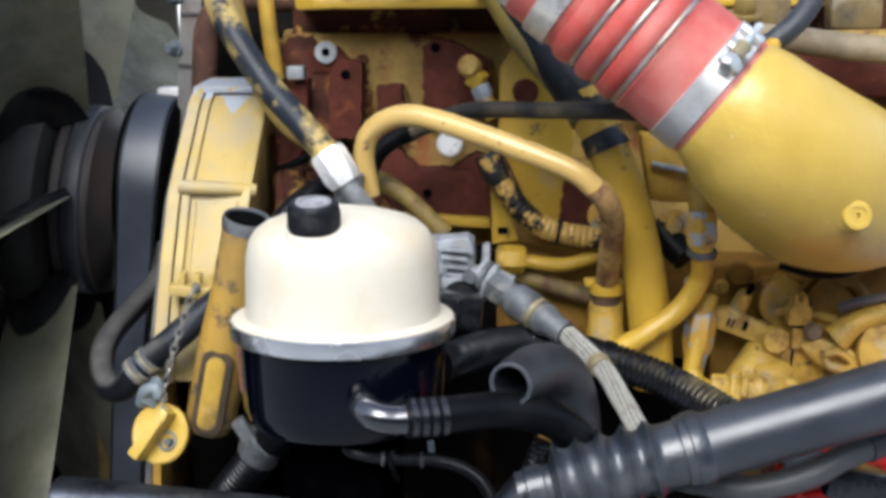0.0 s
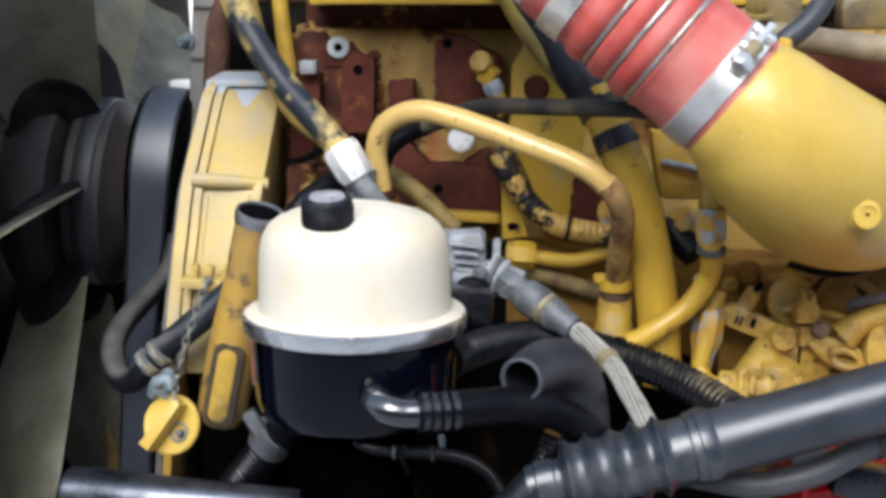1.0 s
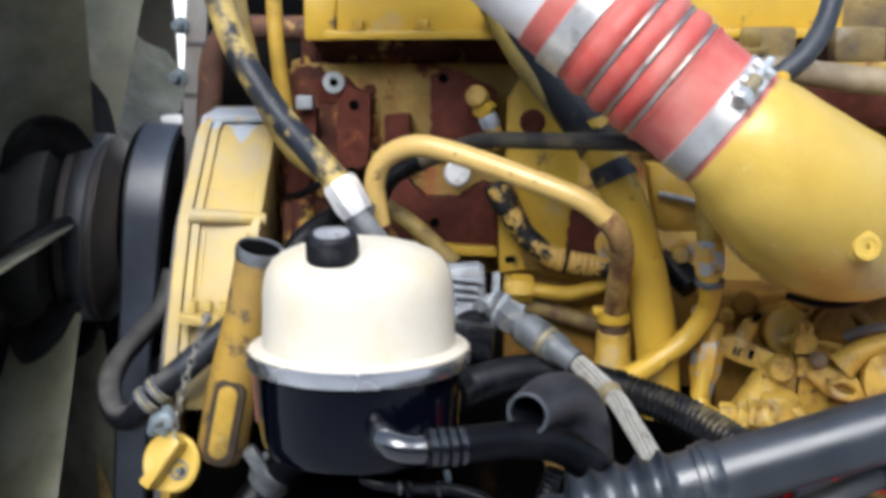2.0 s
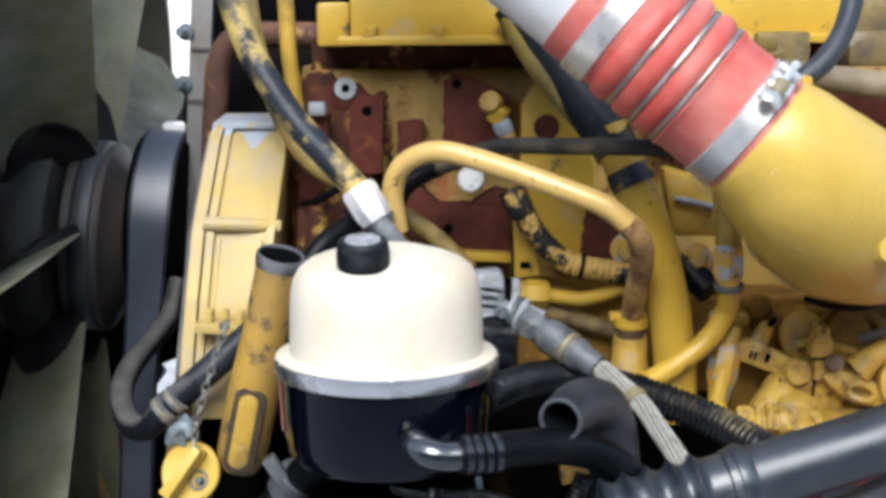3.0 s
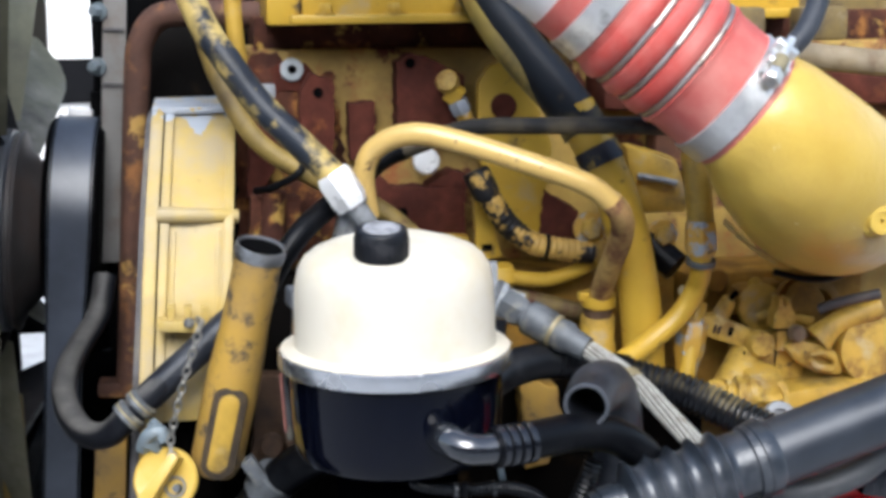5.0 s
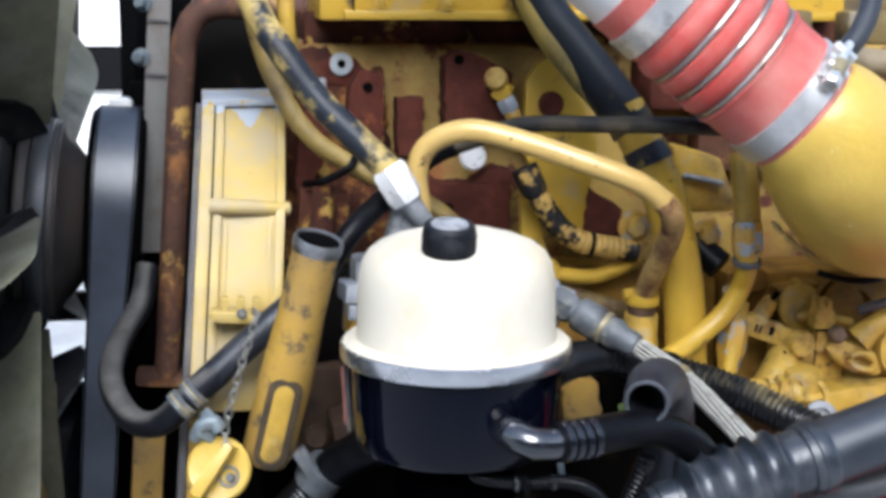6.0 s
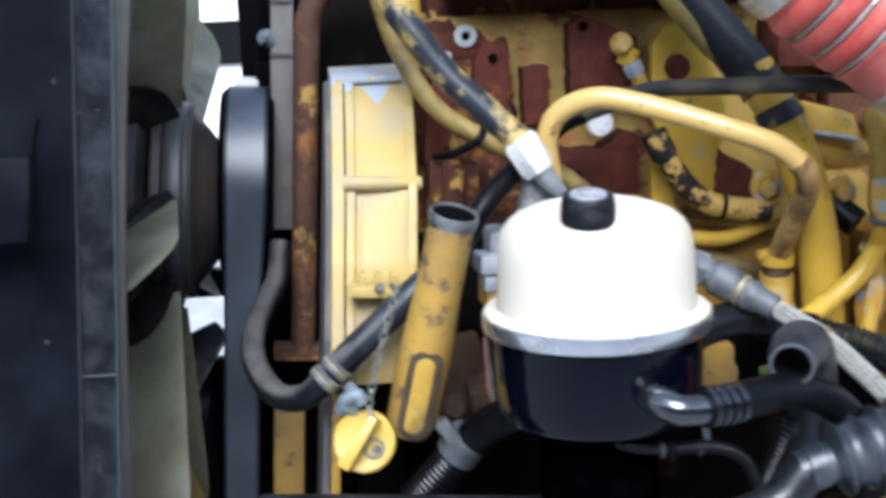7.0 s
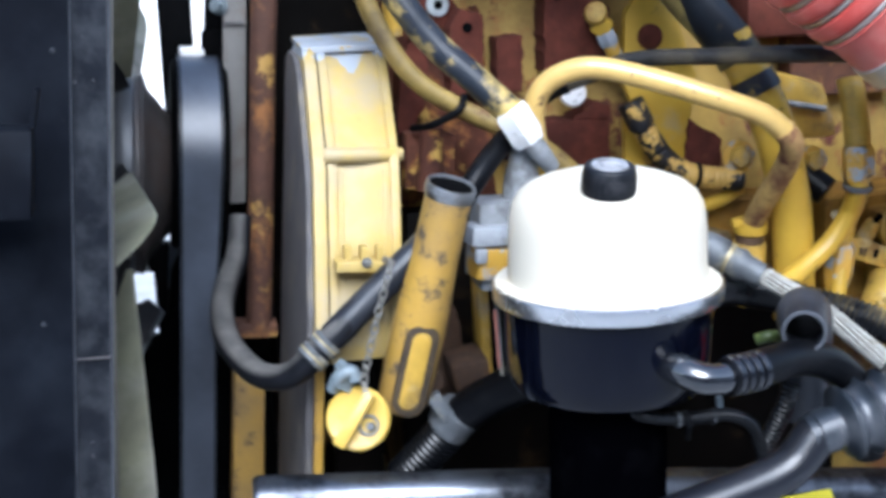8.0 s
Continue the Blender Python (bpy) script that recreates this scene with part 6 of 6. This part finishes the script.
part("post", slab([(-0.290, 1.10, 0.0), (-0.242, 1.10, 0.0), (-0.236, 1.10, 1.9), (-0.283, 1.10, 1.9)], (0, 0.04, 0), 0.003), shade_iron, ob)
ob = thing("dark_bracket", (-0.24, 0.6, 1.2), "dark bracket beside the belt, behind the grey bar", "bracket")
part("pad", box((-0.2590, 0.600, 1.3470), (0.026, 0.040, 0.010), (0, 4, 0), 0.002), zinc, ob, "bright bare pad")
# near-black webs, the shade behind the grey bar is in their colour
part("upper_web", slab([(-0.246, 0.59, 1.36), (-0.188, 0.59, 1.36), (-0.172, 0.59, 1.56), (-0.226, 0.59, 1.56)], (0, 0.01, 0), 0.001), shade_iron, ob)
part("back_plate", slab([(-0.256, 0.585, 1.19), (-0.19, 0.585, 1.19), (-0.18, 0.585, 1.37), (-0.248, 0.585, 1.37)], (0, 0.01, 0), 0.001), shade_iron, ob)
part("lower_bar", slab([(-0.238, 0.53, 1.10), (-0.220, 0.53, 1.10), (-0.218, 0.53, 1.20), (-0.236, 0.53, 1.20)], (0, 0.02, 0), 0.002), shade_iron, ob)
ob = thing("support_post", (-0.24, 0.42, 0.72), "worn yellow upright support below the pipe", "post")
part("post", slab([(-0.272, 0.415, 0.72), (-0.238, 0.415, 0.72), (-0.216, 0.415, 1.045), (-0.248, 0.415, 1.045)], (0, 0.03, 0), 0.006), yellow_tube, ob)
ob = thing("cross_member", (-0.33, 0.9, 0.72), "grey sloping panel and near-black backing sheets beyond the belt", "panel")
part("panel", slab([(-0.3779, 0.7600, 1.0125), (-0.3280, 0.7600, 1.0341), (-0.3123, 0.7400, 1.0236), (-0.3616, 0.7000, 0.9516), (-0.3766, 0.7000, 0.9688)], (0, 0.01, 0), 0.001), case_grey, ob)
part("lip", tube([(-0.3604, 0.6950, 0.9531), (-0.3119, 0.7350, 1.0249)], 0.0028, 8, 2), alu_dull, ob)
# added near-black sheets in place of deep shade, with a gap left open
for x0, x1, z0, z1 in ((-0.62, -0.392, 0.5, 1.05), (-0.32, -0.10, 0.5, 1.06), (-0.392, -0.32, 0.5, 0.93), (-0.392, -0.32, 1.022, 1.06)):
    part("dark_sheet", slab([(x0, 0.95, z0), (x1, 0.95, z0), (x1, 0.95, z1), (x0, 0.95, z1)], (0, 0.02, 0), 0), shade_iron, ob, "near-black sheet added for the deep shade beyond the belt")
part("dark_web", slab([(-0.225, 0.62, 0.5), (-0.10, 0.62, 0.5), (-0.10, 0.62, 1.22), (-0.252, 0.62, 1.20), (-0.300, 0.62, 1.10), (-0.306, 0.62, 1.056), (-0.275, 0.62, 1.068), (-0.225, 0.62, 1.086)], (0, 0.02, 0), 0.002), shade_iron, ob)
part("yellow_stay", slab([(-0.374, 0.60, 0.70), (-0.346, 0.60, 0.70), (-0.343, 0.60, 1.03), (-0.368, 0.60, 1.045)], (0, 0.02, 0), 0.003), yellow_drab, ob, "grimy yellow stay")
part("leg", box((-0.36, 0.83, 0.80), (0.02, 0.28, 0.2), bevel=0.002), shade_iron, ob)
part("footing", box((-0.30, 0.70, 0.36), (0.10, 0.40, 0.72), bevel=0.004), shade_iron, ob)

# ---- chassis ----
rail = thing("frame_rail", (0, 0.07, 0.7), "gloss black chassis rail under the reservoir", "chassis rail")
bm = bmesh.new()
last = None
for x, z in ((-0.2545, 1.0595), (-0.250, 1.0625), (-0.022, 1.041), (0.33, 0.998)):
    ring = [bm.verts.new((x, y, z + h)) for y, h in ((0.104, 0), (0.090, 0), (0.083, -0.003), (0.078, -0.009), (0.0755, -0.018), (0.0755, -0.05), (0.104, -0.05))]
    if last:
        for q in range(7):
            bm.faces.new((last[q], last[(q + 1) % 7], ring[(q + 1) % 7], ring[q]))
    else:
        bm.faces.new(ring)
    last = ring
bm.faces.new(last[::-1])
part("flange", bm, polished_black, rail, "glossy black top flange")
part("web", slab([(-0.25, 0.084, 1.02), (0.33, 0.084, 0.955), (0.33, 0.084, 0.70), (-0.25, 0.084, 0.70)], (0, 0.012, 0), 0.002), satin_black, rail)
part("stud", lathe([(0.009, 0), (0.009, 0.012), (0.0065, 0.014), (0.0065, 0.030), (0.005, 0.033), (0, 0.033)], (0.0223, 0.0500, 1.0276), (0.15, -0.3, 1), 18), hook_grey, rail, "bare stud on the rail")
part("sticker", slab([(0.1748, 0.0720, 1.0024), (0.2206, 0.0720, 1.0047), (0.2265, 0.0720, 0.9866), (0.1752, 0.0720, 0.9882)], (0, 0.002, 0), 0), label_yellow, rail, "yellow warning sticker")

side = thing("radiator_support", (-0.42, 0.05, 0.7), "scuffed black radiator side support with a box bracket", "radiator support")
def strip(x0, x1, y0, y1, z0=0.72, z1=1.62):
    s = 0.078
    f = lambda x, z: x + (z - 1.25) * s
    return [(f(x0, z0), y0, z0), (f(x1, z0), y1, z0), (f(x1, z1), y1, z1), (f(x0, z1), y0, z1)]


part("front_strip", slab(strip(-0.370, -0.3435, 0.052, 0.066), (0, 0.012, 0), 0.0015), frame_strip, side)
part("inner_bead", tube([strip(-0.3440, 0, 0.0655, 0)[0], strip(-0.3440, 0, 0.0655, 0)[3]], 0.0012, 8, 2), worn_edge, side)
part("edge_bead", tube([strip(-0.371, 0, 0.049, 0)[0], strip(-0.371, 0, 0.049, 0)[3]], 0.0030, 8, 2), worn_edge, side, "worn edge bead")
part("crack_seam", slab([(-0.3756, 0.0500, 1.1868), (-0.3499, 0.0620, 1.1824), (-0.3499, 0.0620, 1.1815), (-0.3757, 0.0500, 1.1859)], (0, 0.004, 0), 0), case_grey, side, "scraped line")
part("side_wall", slab(strip(-0.60, -0.369, 0.030, 0.046), (0, 0.012, 0), 0.002), frame_black, side)
bx = part("box_bracket", slab([(-0.4303, -0.0050, 1.3587), (-0.3822, -0.0050, 1.3565), (-0.3876, -0.0120, 1.3003), (-0.4353, -0.0120, 1.3019)], (0, 0.03, 0), 0.002), frame_black, side, "folded box bracket")
part("box_lip", slab([(-0.3842, -0.0060, 1.3568), (-0.3804, -0.0060, 1.3585), (-0.3757, -0.0060, 1.3816), (-0.3787, -0.0060, 1.3810)], (0, 0.02, 0), 0.001), frame_black, bx)
part("box_hole", lathe([(0.005, 0), (0.005, 0.0012), (0, 0.0012)], (-0.4249, -0.0090, 1.3292), (0, -1, 0), 18), shade_iron, bx)
part("hole", lathe([(0.006, 0), (0.006, 0.0012), (0, 0.0012)], (-0.4465, 0.0240, 1.1980), (0, -1, 0), 18), shade_iron, side)
for at in ((-0.3444, 0.0470, 1.4427), (-0.3902, 0.0260, 1.2209), (-0.3672, 0.0300, 1.4030)):
    part("rivet", lathe([(0.0019, 0), (0.0015, 0.0008), (0, 0.0010)], at, (0, -1, 0), 14), frame_strip, side)
part("tank", lathe([(0.0, -0.02), (0.12, -0.02), (0.13, 0.0), (0.13, 0.10)], (-0.46, 0.06, 1.60), (-0.4, 0.9, 0.0), 40), gloss_black, side, "rounded black shroud end")

rad = thing("radiator", (-0.62, 0.5, 0.62), "dark radiator core in front of the fan", "radiator")
part("core", box((-0.60, 0.90, 1.14), (0.06, 1.6, 1.05), bevel=0.004), shade_iron, rad)
bm = bmesh.new()
last = None
for k in range(73):
    a = radians(-60 + 227 * k / 72)
    radial = TILT @ Vector((0, -math.cos(a), math.sin(a)))
    ring = [bm.verts.new(H + radial * r + AXI * u) for r, u in ((0.440, 0.034), (0.452, 0.034), (0.470, -0.12), (0.458, -0.12))]
    if last:
        for q in range(4):
            bm.faces.new((last[q], last[(q + 1) % 4], ring[(q + 1) % 4], ring[q]))
    else:
        bm.faces.new(ring)
    last = ring
bm.faces.new(last[::-1])
part("shroud", bm, shroud_grey, rad, "dusty grey fan shroud")
part("mount_beam", box((-0.50, 0.30, 0.74), (0.30, 0.60, 0.05), bevel=0.004), satin_black, rad)

tray = thing("engine_sump", (0.2, 0.45, 0.5), "dark oily sump and cross-beam below the engine", "sump")
part("pan", box((0.2, 0.5, 0.65), (0.8, 0.4, 0.24), bevel=0.01), oily, tray)
# unseen sheet that keeps ground light out of the bay from below
part("shield", box((0.15, 0.20, 0.78), (0.9, 0.24, 0.02), bevel=0.003), shade_iron, tray)
wheelarch = thing("inner_wing", (0.2, -0.2, 0.6), "dark inner panel below the steering shaft", "panel")
part("panel", box((0.3, 0.02, 0.82), (0.9, 0.015, 0.24), bevel=0.003), shade_iron, wheelarch)
part("stay", box((0.3, 0.055, 0.36), (0.10, 0.06, 0.72), bevel=0.004), shade_iron, wheelarch)
